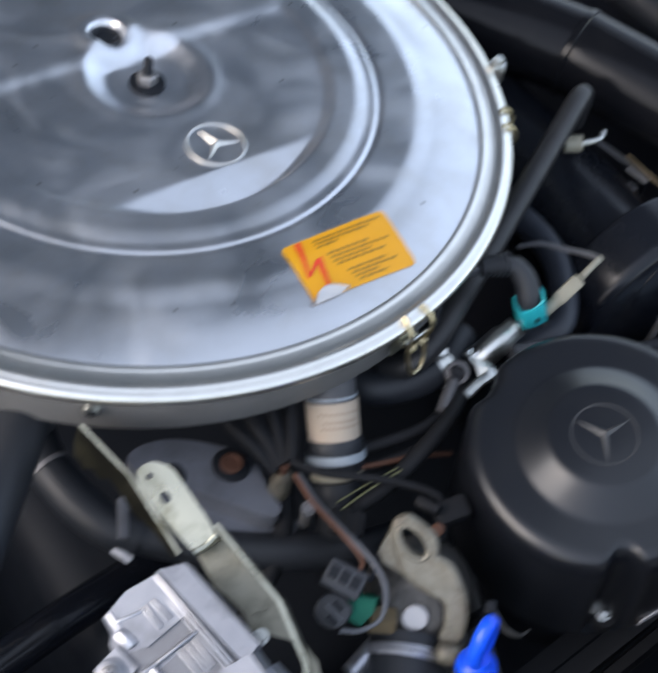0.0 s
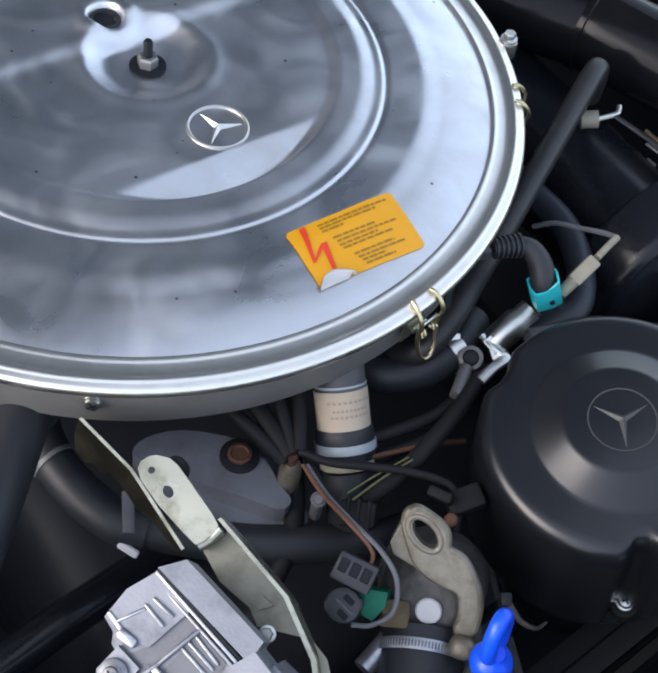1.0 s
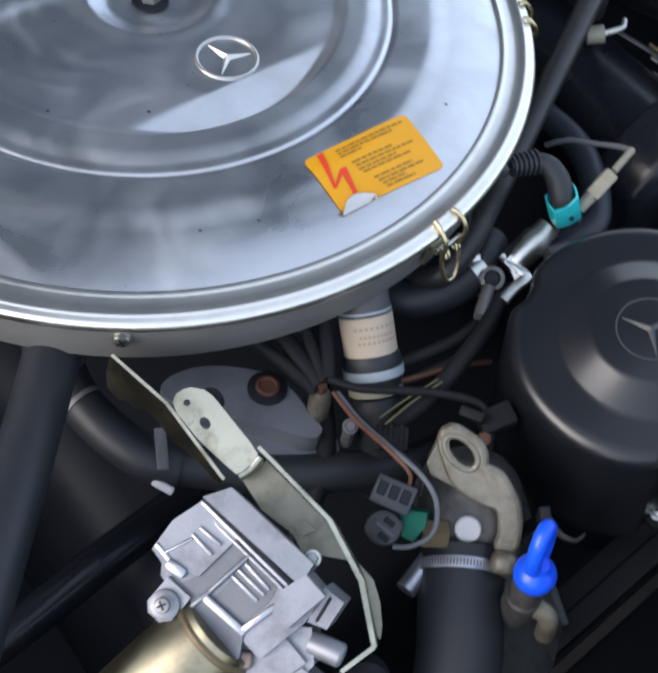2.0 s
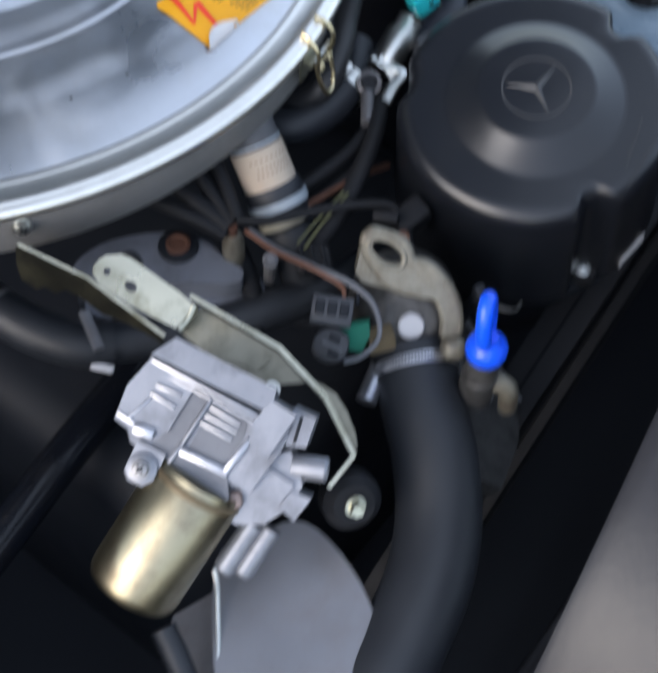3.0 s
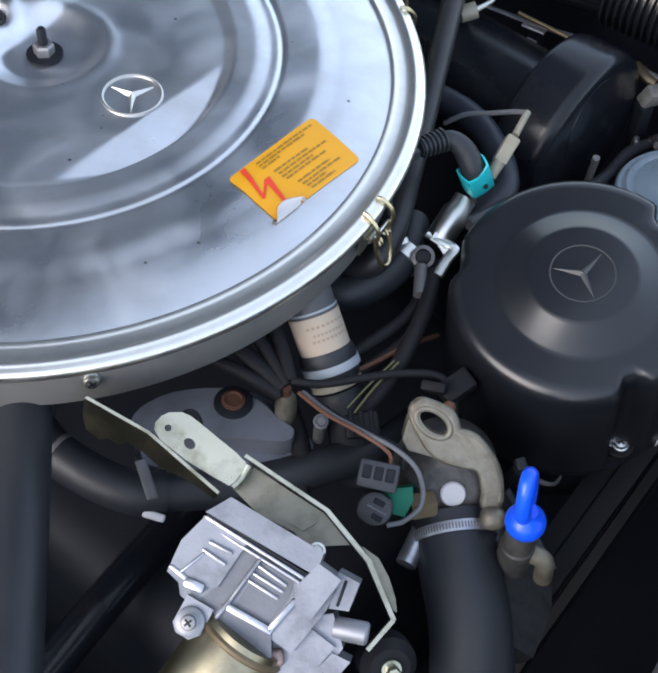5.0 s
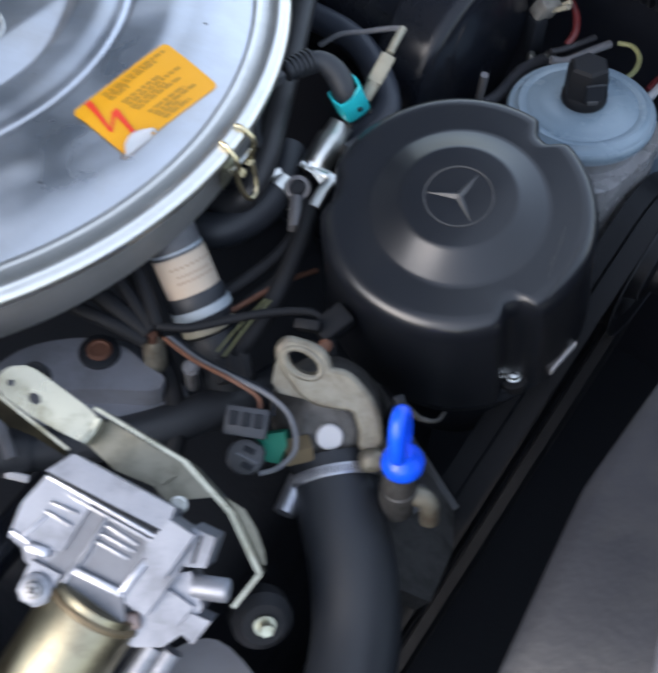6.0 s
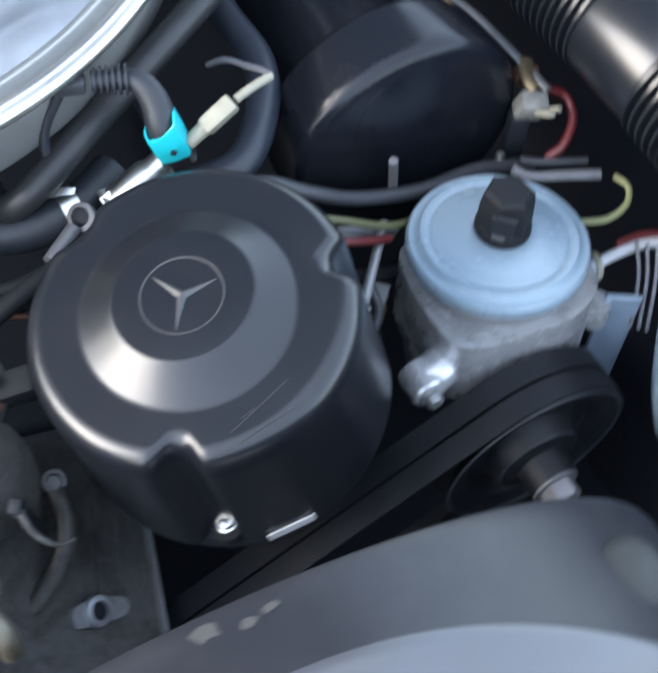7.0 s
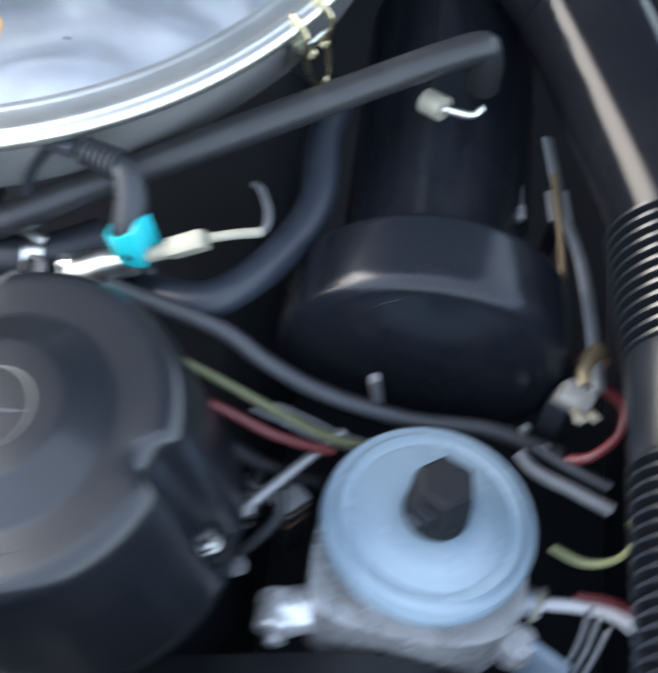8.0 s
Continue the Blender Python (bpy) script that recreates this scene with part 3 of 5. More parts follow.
part("peeled_corner", pl, WHITE, sticker, "curled white back of the sticker", 0)


def spring_clip(angle, r=0.2045):
    """A wire toggle clip on the rim: strap, coil and hanging loop."""
    a = radians(angle)
    o = Vector((math.cos(a), math.sin(a), 0))
    s = Vector((-math.sin(a), math.cos(a), 0))

    def p(out, side, z):
        return o * (r + out) + s * side + Z * z

    base = part("spring_clip", join(block((0.012, 0.0012, 0.020), basis(p(-0.006, 0, 0.880), Z, s), 0.0004, 1), block((0.010, 0.005, 0.004), basis(p(-0.003, 0, 0.882), Z, s), 0.001)), ZINC, air, "yellow plated spring clip")
    loop = [p(-0.005, 0.006, 0.9015), p(-0.001, 0.007, 0.9005), p(0.004, 0.0075, 0.894), p(0.003, 0.0065, 0.884), p(0.0045, 0.0062, 0.8765), p(0.0062, 0.0048, 0.8705), p(0.0072, 0.0020, 0.8668), p(0.0072, -0.0020, 0.8668), p(0.0062, -0.0048, 0.8705), 
            p(0.0045, -0.0062, 0.8765), p(0.003, -0.0065, 0.884), p(0.004, -0.0075, 0.894), p(-0.001, -0.007, 0.9005), p(-0.005, -0.006, 0.9015)]
    part("wire_loop", tube(loop, 0.0011, 8, 6), BRASSW, base)
    for side in (-0.004, 0.004):
        coil = [p(0.002 + 0.0022 * math.cos(k * 1.3), side + 0.0004 * k, 0.882 + 0.0022 * math.sin(k * 1.3)) for k in range(9)]
        part("coil", tube(coil, 0.0007, 6, 4), BRASSW, base)
    part("crossbar", tube([p(0.002, -0.007, 0.8885), p(0.002, 0.007, 0.8885)], 0.0009, 8), SILVER, base)


for ang in (-34.5, 12, -92 - 35, 132, -178):
    spring_clip(ang)
an = math.atan2(0.0901, 0.192)
lug = part("rim_lug", block((0.010, 0.008, 0.012), basis((0.2085 * math.cos(an), 0.2085 * math.sin(an), 0.893), Z, (math.cos(an), math.sin(an), 0)), 0.002), RIM, air)
bolt(lug, (0.2085 * math.cos(an), 0.2085 * math.sin(an), 0.899), Z, 0.0035, SILVER)
screw(air, (0.0338, -0.1932, 0.8794), (0.17, -0.98, 0.15), 0.0038)


# ---- distributor cover ----
CC = Vector((0.2666, -0.1420))
LEAN = Vector((-0.1413, -0.1645, 0.9762))  # the engine stands slanted to one side


def notch(a, r, h):
    if r < 0.044:
        return 1.0
    k = 0.0
    for ang, depth, width in ((-74, 0.0078, 7.0), (34, 0.0080, 7.0), (158, 0.0045, 9.0)):
        d = (math.degrees(a) - ang + 180) % 360 - 180
        k += depth * math.exp(-(abs(d) / width) ** 4)
    return 1 - k * smooth(0.044, 0.056, r)  / r


cover = thing("distributor_cover", "round black plastic ignition distributor cover with raised centre", "distributor cover", at=(CC.x, CC.y, 0.79))
CM = basis((CC.x, CC.y, 0.8725), LEAN, (1, 0, 0)) @ Matrix.Translation((0, 0, -0.8720))
body = part("cover", lathe([(0.0015, 0.8822), (0.0255, 0.8824), (0.0268, 0.8821), (0.0281, 0.8812), (0.0399, 0.8743), (0.0411, 0.8737), (0.0430, 0.8735), (0.0550, 0.8734), (0.0577, 0.8731), (0.0600, 0.8720), (0.0618, 0.8703),
                             (0.0631, 0.8681), (0.0639, 0.8654), (0.0643, 0.8612), (0.0655, 0.8300), (0.0670, 0.8000), (0.0672, 0.7940), (0.0650, 0.7930)], CM, 160, True, notch),
            PLASTIC, cover, smooth=50)
ring = lathe([(0.0152, 0.8820), (0.0153, 0.8826), (0.0159, 0.8827), (0.0160, 0.8820)], CM, 72, caps=False)
ribs = []
for a in (-78, 42, 162):
    m = CM @ Matrix.Translation((0, 0, 0.8820)) @ Matrix.Rotation(radians(a), 4, "Z")
    rb = bmesh.new()
    vs = [rb.verts.new(m @ Vector(p)) for p in [(0, -0.0020, 0), (0.0145, -0.0003, 0), (0.0145, 0.0003, 0), (0, 0.0020, 0), (0.0, 0, 0.0018), (0.014, 0, 0.0005)]]
    for f in ((0, 1, 5, 4), (4, 5, 2, 3), (1, 2, 5), (0, 3, 2, 1), (0, 4, 3)):
        rb.faces.new([vs[i] for i in f])
    ribs.append(rb)
part("badge", join(ring, *ribs), WORN, body, "raised round badge with three ribs", 20)
for ang, rr in ((-72, 0.0590), (34, 0.0590)):
    a = radians(ang)
    p = CM @ Vector((rr * math.cos(a), rr * math.sin(a), 0.8000))
    part("screw_tab", lathe([(0.0075, -0.008), (0.0075, -0.0005), (0.0070, 0)], CM @ Matrix.Translation((rr * math.cos(a), rr * math.sin(a), 0.8000)), 24), CABLE, cover)
    screw(cover, p, LEAN, 0.0036)
a = radians(-49)
part("label_strip", block((0.020, 0.0008, 0.006), CM @ Matrix.Translation((0.0672 * math.cos(a), 0.0672 * math.sin(a), 0.7985)) @ Matrix.Rotation(a + math.pi / 2, 4, "Z"), 0.0002, 1), WHITE, cover, "small white label")
part("cover_base", lathe([(0.064, 0.795), (0.066, 0.790), (0.060, 0.770), (0.045, 0.755), (0.045, 0.70)], CM, 64), DARK, cover, "sooty black distributor base")

for line in (((0.2974, -0.1952), (0.3091, -0.1806), (0.3185, -0.1695)), ((0.2990, -0.1850), (0.3065, -0.1715), (0.3120, -0.1610)), ((0.3010, -0.1790), (0.3040, -0.1745))):
    part("scratch", tube([CM @ Vector((x - CC.x, y - CC.y, 0.87365)) for x, y in line], 0.00015, 6, 3), WORN, body, "fine pale scratch")

# ---- power steering pump with its reservoir ----
PC = Vector((0.3670, -0.0262))
PM = basis((PC.x, PC.y, 0.8150), (-0.032, 0.085, 0.996), (1, 0, 0)) @ Matrix.Translation((0, 0, -0.8150))
pump = thing("steering_pump", "alloy power steering pump with pale blue reservoir cap", "steering pump", at=(PC.x, PC.y, 0.76))
rcap = part("reservoir_cap", lathe([(0.0380, 0.8060), (0.0408, 0.8070), (0.0417, 0.8095), (0.0415, 0.8125), (0.0402, 0.8140), (0.0385, 0.8138), (0.0372, 0.8142), (0.0355, 0.8168), (0.0330, 0.8172),
                                   (0.0312, 0.8162), (0.0290, 0.8176), (0.0262, 0.8176), (0.0250, 0.8184), (0.0140, 0.8197), (0.0120, 0.8190)], PM, 96), PALE, pump, "pale blue stepped metal cap", 40)
kn = PM @ Matrix.Translation((0.0005, 0.001, 0.8185))
knob = part("knob", join(lathe([(0.0120, 0), (0.0128, 0.002), (0.0127, 0.005), (0.0118, 0.0065), (0.0108, 0.0070)], kn, 40), lathe([(0.0127, 0.003), (0.0122, 0.0180), (0.0112, 0.0235), (0.0095, 0.0250)], kn @ Matrix.Rotation(0.35, 4, "Z"), 6)), CABLE, rcap, "black six-sided knob", 30)
nf = basis(kn @ Vector((0.0010, -0.0114, 0.0135)), (0.03, -0.97, 0.25), (1, 0, 0))
part("recess", join(block((0.0105, 0.0100, 0.003), nf, 0.0008, 1)), DARK, knob)
part("recess_lip", tube([nf @ Vector((-0.0056, 0.0050, 0.0012)), nf @ Vector((0, 0.0056, 0.0018)), nf @ Vector((0.0056, 0.0050, 0.0012))], 0.0006, 8), RUBBER, knob)
part("recess_sill", block((0.0060, 0.0026, 0.0012), nf @ Matrix.Translation((-0.001, -0.0052, 0.0012)), 0.0004, 1), WORN, knob)
part("reservoir", lathe([(0.0395, 0.8072), (0.0392, 0.8050), (0.0362, 0.8035), (0.0358, 0.7950), (0.0372, 0.7900), (0.0380, 0.7600), (0.036, 0.735)], PM, 72), STEEL, pump, "dull alloy reservoir")
FM = PM @ basis((0, 0, 0), Z, U)
flange = part("flange", prism(rounded([(-30, -28), (-11, -39.5), (24, -41.5), (37.5, -33), (41, -11), (42, 12), (36, 31), (22, 40.5), (-11, 39.5), (-32, 21)], 4), 0.758, 0.7960, FM, 0.0055, 5), PUMPC, pump, "bright cast alloy housing", 50)
bo = Vector((0.352, -0.086, 0.776))
boss = part("boss", lathe([(0.0085, -0.008), (0.0092, -0.006), (0.0092, 0.006), (0.0080, 0.0075)], basis(bo, U, V), 28), PUMPC, pump)
bolt(boss, bo + U * 0.0075 - Z * 0.001, U, 0.0042, PAN)
part("boss", lathe([(0.0084, 0), (0.008, 0.0084), (0.0068, 0.012)], Matrix.Translation((0.418, -0.018, 0.765)), 28), PUMPC, pump)
part("boss_arm", join(tube([(0.352, -0.086, 0.777), (0.368, -0.058, 0.778)], 0.0100, 16, flat=0.85), block((0.030, 0.022, 0.016), basis((0.3665, -0.0665, 0.777), Z, U * 0.4 + V), 0.004, 3)), PUMPC, pump)

# pulley and belts
PU, PV, PZ = 0.335, 0.233, 0.739
wheel = basis(car(PU, PV, PZ), U, V)
pulley = thing("belt_pulley", "black steel belt pulley with grey hub bolt", "pulley", at=car(PU, PV, PZ))
part("disc", lathe([(0.044, -0.012), (0.047, -0.012), (0.041, -0.006), (0.047, 0.0), (0.041, 0.006), (0.047, 0.012), (0.045, 0.013), (0.037, 0.010), (0.033, 0.004), (0.024, 0.006), (0.020, 0.016), (0.013, 0.018), (0.012, 0.030)], wheel, 64), BELT, pulley)
for ring_r, ring_z in ((0.0468, 0.0128), (0.0335, 0.0048), (0.0205, 0.0158)):
    part("worn_edge", lathe([(ring_r - 0.0008, ring_z - 0.0003), (ring_r, ring_z + 0.0005), (ring_r + 0.0006, ring_z - 0.0003)], wheel, 64, caps=False), RUBBER, pulley, "rubbed edge")
bolt(pulley, wheel @ Vector((0, 0, 0.030)), U, 0.0085, CASTD, h=0.010)


def belt(du, lift, name_label):
    """A loop of rubber belt round the pump pulley and the crank pulley below."""
    r1, r2, c1, c2 = 0.048 + lift, 0.062 + lift, Vector((PV, PZ)), Vector((-0.02, 0.585))
    line = []
    d = (c2 - c1)
    L, base = d.length, math.atan2(d.y, d.x)
    off = math.acos((r1 - r2) / L)
    for c, r, a0, a1 in ((c1, r1, base + off, base + 2 * math.pi - off), (c2, r2, base - off, base + off)):
        for k in range(25):
            a = a0 + (a1 - a0) * k / 24
            line.append((c.x + r * math.cos(a), c.y + r * math.sin(a), math.cos(a), math.sin(a)))
    ob = thing("drive_belt", name_label, "drive belt", "drive belts", at=car(PU + du, PV, PZ - r1))
    for layer, half, low, top, deep in (("wedge", 0.0053, 0.0034, -0.0014, -0.0075), ("backing", 0.0058, 0.0055, 0.0002, -0.0014)):
        b = bmesh.new()
        rings = []
        for v, z, nv, nz in line:
            rings.append([b.verts.new(car(PU + du + uu, v + nv * dr, z + nz * dr)) for uu, dr in ((-half, top), (half, top), (low, deep), (-low, deep))])
        n = len(rings)
        for i in range(n):
            for j in range(4):
                b.faces.new((rings[i][j], rings[i][(j + 1) % 4], rings[(i + 1) % n][(j + 1) % 4], rings[(i + 1) % n][j]))
        part(layer, b, BELT, ob, smooth=30)
    return ob


belt(-0.0065, 0.001, "black rubber v-belt round the pulley")
belt(0.0065, 0.001, "black rubber v-belt round the pulley")

# fan shroud, a ring about the fan's axis
SM = basis(car(0, 0.040, 0.700), U, V)
shroud = thing("fan_shroud", "grey moulded plastic fan shroud ring", "fan shroud", at=car(0.44, 0.04, 0.48))
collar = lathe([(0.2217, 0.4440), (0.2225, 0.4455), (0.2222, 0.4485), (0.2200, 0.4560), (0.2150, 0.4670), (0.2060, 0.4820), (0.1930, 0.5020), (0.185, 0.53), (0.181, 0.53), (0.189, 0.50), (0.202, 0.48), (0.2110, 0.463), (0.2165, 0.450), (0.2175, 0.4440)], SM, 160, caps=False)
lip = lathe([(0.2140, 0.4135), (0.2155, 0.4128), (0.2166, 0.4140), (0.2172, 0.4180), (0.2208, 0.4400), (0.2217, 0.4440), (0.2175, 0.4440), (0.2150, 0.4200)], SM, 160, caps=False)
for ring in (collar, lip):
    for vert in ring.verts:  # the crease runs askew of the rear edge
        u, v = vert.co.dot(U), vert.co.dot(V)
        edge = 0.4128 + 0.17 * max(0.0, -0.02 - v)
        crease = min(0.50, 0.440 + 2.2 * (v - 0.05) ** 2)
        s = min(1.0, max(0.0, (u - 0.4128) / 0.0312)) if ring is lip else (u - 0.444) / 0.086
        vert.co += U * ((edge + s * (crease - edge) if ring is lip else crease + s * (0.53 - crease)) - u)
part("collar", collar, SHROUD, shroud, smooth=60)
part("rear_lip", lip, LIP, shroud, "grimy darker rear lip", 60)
part("end_lug", block((0.030, 0.030, 0.045), basis(car(0.4440, 0.1760, 0.852), U * 0.2 + Z * 0.8 + V * 0.3, V), 0.012, 5), GREYG, shroud, "greenish grey end lug", 60)

rng = random.Random(11)
for v, u, w in ((0.0400, 0.4189, 4.6), (0.0526, 0.4211, 3.2), (0.0600, 0.4195, 2.6)):
    top = 0.700 + math.sqrt(0.2168 ** 2 - (v - 0.04) ** 2) + (u - 0.4140) * 0.16
    blob = [(w * math.cos(k * 0.7) * rng.uniform(0.6, 1.2), 0.6 * w * math.sin(k * 0.7) * rng.uniform(0.6, 1.2)) for k in range(9)]
    part("dirt_patch", prism(rounded(blob, 3), -0.0010, 0.0005, basis(car(u, v, top), Z, V), 0.0003, 1), DUST, shroud, "dried dirt")


# ---- cruise control actuator: cast housing with a gold motor can ----
HF = basis((0.100, -0.290, 0.882), (-0.1504, -0.5013, 0.8521), (0.8407, -0.5183, -0.1565))
act = thing("throttle_actuator", "silver die-cast throttle actuator with gold motor can", "actuator", at=(0.11, -0.30, 0.80))
def on_housing(x, y, h, w, d, t, turn=0.0, bevel=0.0007):
    """A small raised bar on the housing, in mm."""
    return block((w / 1000, d / 1000, t / 1000), HF @ Matrix.Translation((x / 1000, y / 1000, h / 1000)) @ Matrix.Rotation(radians(turn), 4, "Z"), bevel)


def bar(x0, y0, x1, y1, h, d=1.6, t=3.0):
    return on_housing((x0 + x1) / 2, (y0 + y1) / 2, h, math.hypot(x1 - x0, y1 - y0) + d, d, t, math.degrees(math.atan2(y1 - y0, x1 - x0)))


hous = part("housing", prism([(-27, 8), (22, 8), (34, 9), (34, -1), (30, -22), (18, -21), (2, -20), (-4, -28), (-20, -24), (-26, -16), (-27, -4)], -0.026, -0.004, HF, 0.003, 3), CAST, act)
part("left_block", prism([(-26, 8.5), (-29.8, -4.6), (-28.7, -18), (-21, -20), (-16, -17), (-8, -14), (-6, 7.5)], -0.022, -0.0012, HF @ Matrix.Translation((-0.016, 0, 0)) @ Matrix.Rotation(radians(3), 4, "Y") @ Matrix.Translation((0.016, 0, 0)), 0.0030, 3), CAST, act)
part("cover_plate", prism([(-20.6, 20), (22.5, 19), (24, 9.5), (-26.5, 10)], -0.024, 0.0010, HF @ Matrix.Translation((0, 0.014, 0)) @ Matrix.Rotation(radians(-6), 4, "X") @ Matrix.Translation((0, -0.014, 0)), 0.0028, 3), CAST, act)
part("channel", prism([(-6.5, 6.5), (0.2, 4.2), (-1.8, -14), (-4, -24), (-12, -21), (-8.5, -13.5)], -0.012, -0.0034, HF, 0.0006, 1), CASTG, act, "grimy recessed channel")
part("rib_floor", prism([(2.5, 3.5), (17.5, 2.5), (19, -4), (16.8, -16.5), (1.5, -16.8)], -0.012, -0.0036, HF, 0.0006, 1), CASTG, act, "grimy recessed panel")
part("block_ridge", join(bar(-19.5, -5, -24, -16, -1.0, 1.3, 2.0), bar(-28, -15.5, -17.5, -17.2, -1.2, 2.0, 2.6)), CASTW, act)
part("cover_lip", join(bar(-25, 8.4, 20, 6.4, -1.2, 1.6, 3.6), bar(-23, 5.6, 19.5, 4.0, -2.6, 1.3, 3.0)), CASTW, act)
part("gasket", bar(-26, 9.9, 23, 8.2, 0.2, 0.5, 2.0), DARK, act, "dark gasket line")
part("channel_ridge", join(bar(1.5, 4, -1.0, -15, -2.6, 1.5, 3.6), bar(-1.0, -15, -3.0, -26, -3.2, 1.8, 4)), CAST, act)
part("rib_frame", join(bar(0.4, -18.3, 18, -18.2, -3.6, 3.0, 5), bar(18, -18.2, 21.2, -4.0, -3.6, 2.6, 5)), CASTW, act)
for x0, y0, x1, y1 in ((-19.3, 0.5, -9.8, 0.8), (-19.9, -3.4, -10, -4.3), (1.9, 1.6, 15.2, 0.2), (1.4, -2.0, 15.2, -2.6), (1.5, -5.4, 14.6, -6.0)):
    part("rib", bar(x0, y0, x1, y1, -3.6 if x0 > 0 else -0.9, 1.4, 2.4), CASTW, act)
part("corner_post", on_housing(-16.5, -17.4, -2.5, 9, 4.5, 7, 6, 0.0015), CASTW, act)
lugp = part("screw_lug", join(prism([(-17, -34), (-14, -37), (-8, -37), (-4.5, -33), (-5, -22), (-17, -22)], -0.016, -0.001, HF, 0.003, 3),
                              lathe([(0.0062, -0.002), (0.0060, 0.0008), (0.0050, 0.0014)], HF @ Matrix.Translation((-0.0108, -0.0305, 0)), 24)), CAST, act)
screw(lugp, HF @ Vector((-0.0108, -0.0305, 0.0014)), HF.to_3x3() @ Z, 0.0032, PAN)
part("top_pad", prism([(19.4, 3), (22.8, 14.5), (33.6, 13.2), (30.6, -6.3), (22, -4.2)], -0.02, 0.0020, HF @ Matrix.Translation((0.027, 0, 0)) @ Matrix.Rotation(radians(1), 4, "Y") @ Matrix.Translation((-0.027, 0, 0)), 0.0022, 2), CAST, act)
part("ear", prism([(31, 15), (40.6, 15.2), (42, 3.5), (34.6, 0.6)], -0.03, -0.004, HF, 0.002, 2), CAST, act)
part("ear_groove", bar(35.5, 13, 37, 3.5, -4.2, 1.6, 1.2), DARK, act)
part("arm_body", prism([(16, -14), (30, -6), (37, -1), (47, -11), (46, -21), (40, -31), (30, -36), (20, -34)], -0.036, -0.011, HF, 0.003, 3), CAST, act)
part("arm_step", prism([(30, -10), (44, -12), (42, -21), (33, -24), (27, -18)], -0.02, -0.0085, HF, 0.0012, 2), CAST, act)
part("cross_pin", lathe([(0.0045, 0), (0.0048, 0.001), (0.0048, 0.013), (0.0040, 0.014)], axis(HF @ Vector((0.040, -0.006, -0.014)), HF @ Vector((0.053, -0.0015, -0.013))), 24), CAST, act)
part("square_pad", prism([(42.1, -22.2), (44.2, -14.6), (52.2, -14.2), (49.9, -24.8)], -0.03, -0.0095, HF, 0.0016, 3), CAST, act)
la, lb2 = HF @ Vector((0.036, -0.034, -0.022)), HF @ Vector((0.033, -0.056, -0.024))
part("lower_boss", join(lathe([(0.0048, 0), (0.0050, 0.022), (0.0038, 0.0232)], axis(la, lb2), 20), lathe([(0.0042, 0), (0.0044, 0.021), (0.0034, 0.0222)], axis(la + HF.to_3x3() @ Vector((0.0072, 0.001, 0)), lb2 + HF.to_3x3() @ Vector((0.0072, 0.001, 0))), 20)), CAST, act)
can_a, can_b = HF @ Vector((0.0095, -0.030, -0.014)), HF @ Vector((0.0035, -0.074, -0.022))
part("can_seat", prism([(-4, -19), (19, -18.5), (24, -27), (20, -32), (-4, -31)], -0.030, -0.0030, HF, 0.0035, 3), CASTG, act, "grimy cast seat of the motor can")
part("motor_can", lathe([(0.0180, -0.006), (0.0184, -0.004), (0.0188, -0.001), (0.0194, 0.000), (0.0195, 0.0455), (0.0192, 0.0480), (0.0184, 0.0496), (0.0170, 0.0502), (0.0130, 0.0505), (0.003, 0.0507)], axis(can_a, can_b), 64), GOLD, act, "gold passivated steel motor can", 40)
part("can_ring", lathe([(0.0186, -0.0035), (0.0197, -0.0025), (0.0199, -0.0012), (0.0190, -0.0002)], axis(can_a, can_b), 64), BRASSN, act, "brown stained retaining ring")
part("retainer_lug", block((0.0075, 0.0070, 0.0060), HF @ Matrix.Translation((0.0250, -0.0275, -0.0100)) @ Matrix.Rotation(radians(35), 4, "Z"), 0.0018, 3), PINKM, act, "pinkish stained retainer lug")

# ---- plated bracket that carries the actuator ----
KF = basis((0.10, -0.245, 0.872), (-0.0998, -0.449, 0.888), (0.7179, -0.6504, -0.2482))
brk = thing("actuator_bracket", "yellow zinc plated steel bracket with holes", "bracket", at=(0.10, -0.24, 0.80))
part("tongue", prism([(-45.0, -9.0), (-46.8, -6.3), (-46.6, -2.5), (-45.2, 0.6), (-41, 4.4), (-37, 5.6), (-33, 5.9), (-20, 6.3), (-12, 6.6), (-6.0, 6.2), (-4.6, 4.6), (-3.9, -4.6), (-4.8, -5.9), (-12.7, -7.6), (-26, -9.8), (-40, -10.6)], -0.0018, 0.0, KF, holes=((-41, -4.6, 1.5), (-29.5, -3.6, (2.8, 2.1)))), ZINC, brk)
part("tongue_curl", tube([KF @ Vector((-0.0046, 0.0062, -0.0016)), KF @ Vector((-0.0034, 0.000, -0.0022)), KF @ Vector((-0.0036, -0.0056, -0.0016))], 0.0020, 12), ZINC, brk)
part("end_fold", prism([(-4.6, 5.6), (-2.8, 5.6), (-2.4, -5.4), (-4.2, -5.4)], -0.012, -0.001, KF, 0.0004, 1), ZINC, brk)
part("side_strip", prism([(-77, -18.6), (-76.5, -17.2), (-46, -10.8), (-6, -10.4), (-6, -11.8), (-46, -12.2)], -0.0016, 0.0006, KF, 0.0005, 1), ZINC, brk)
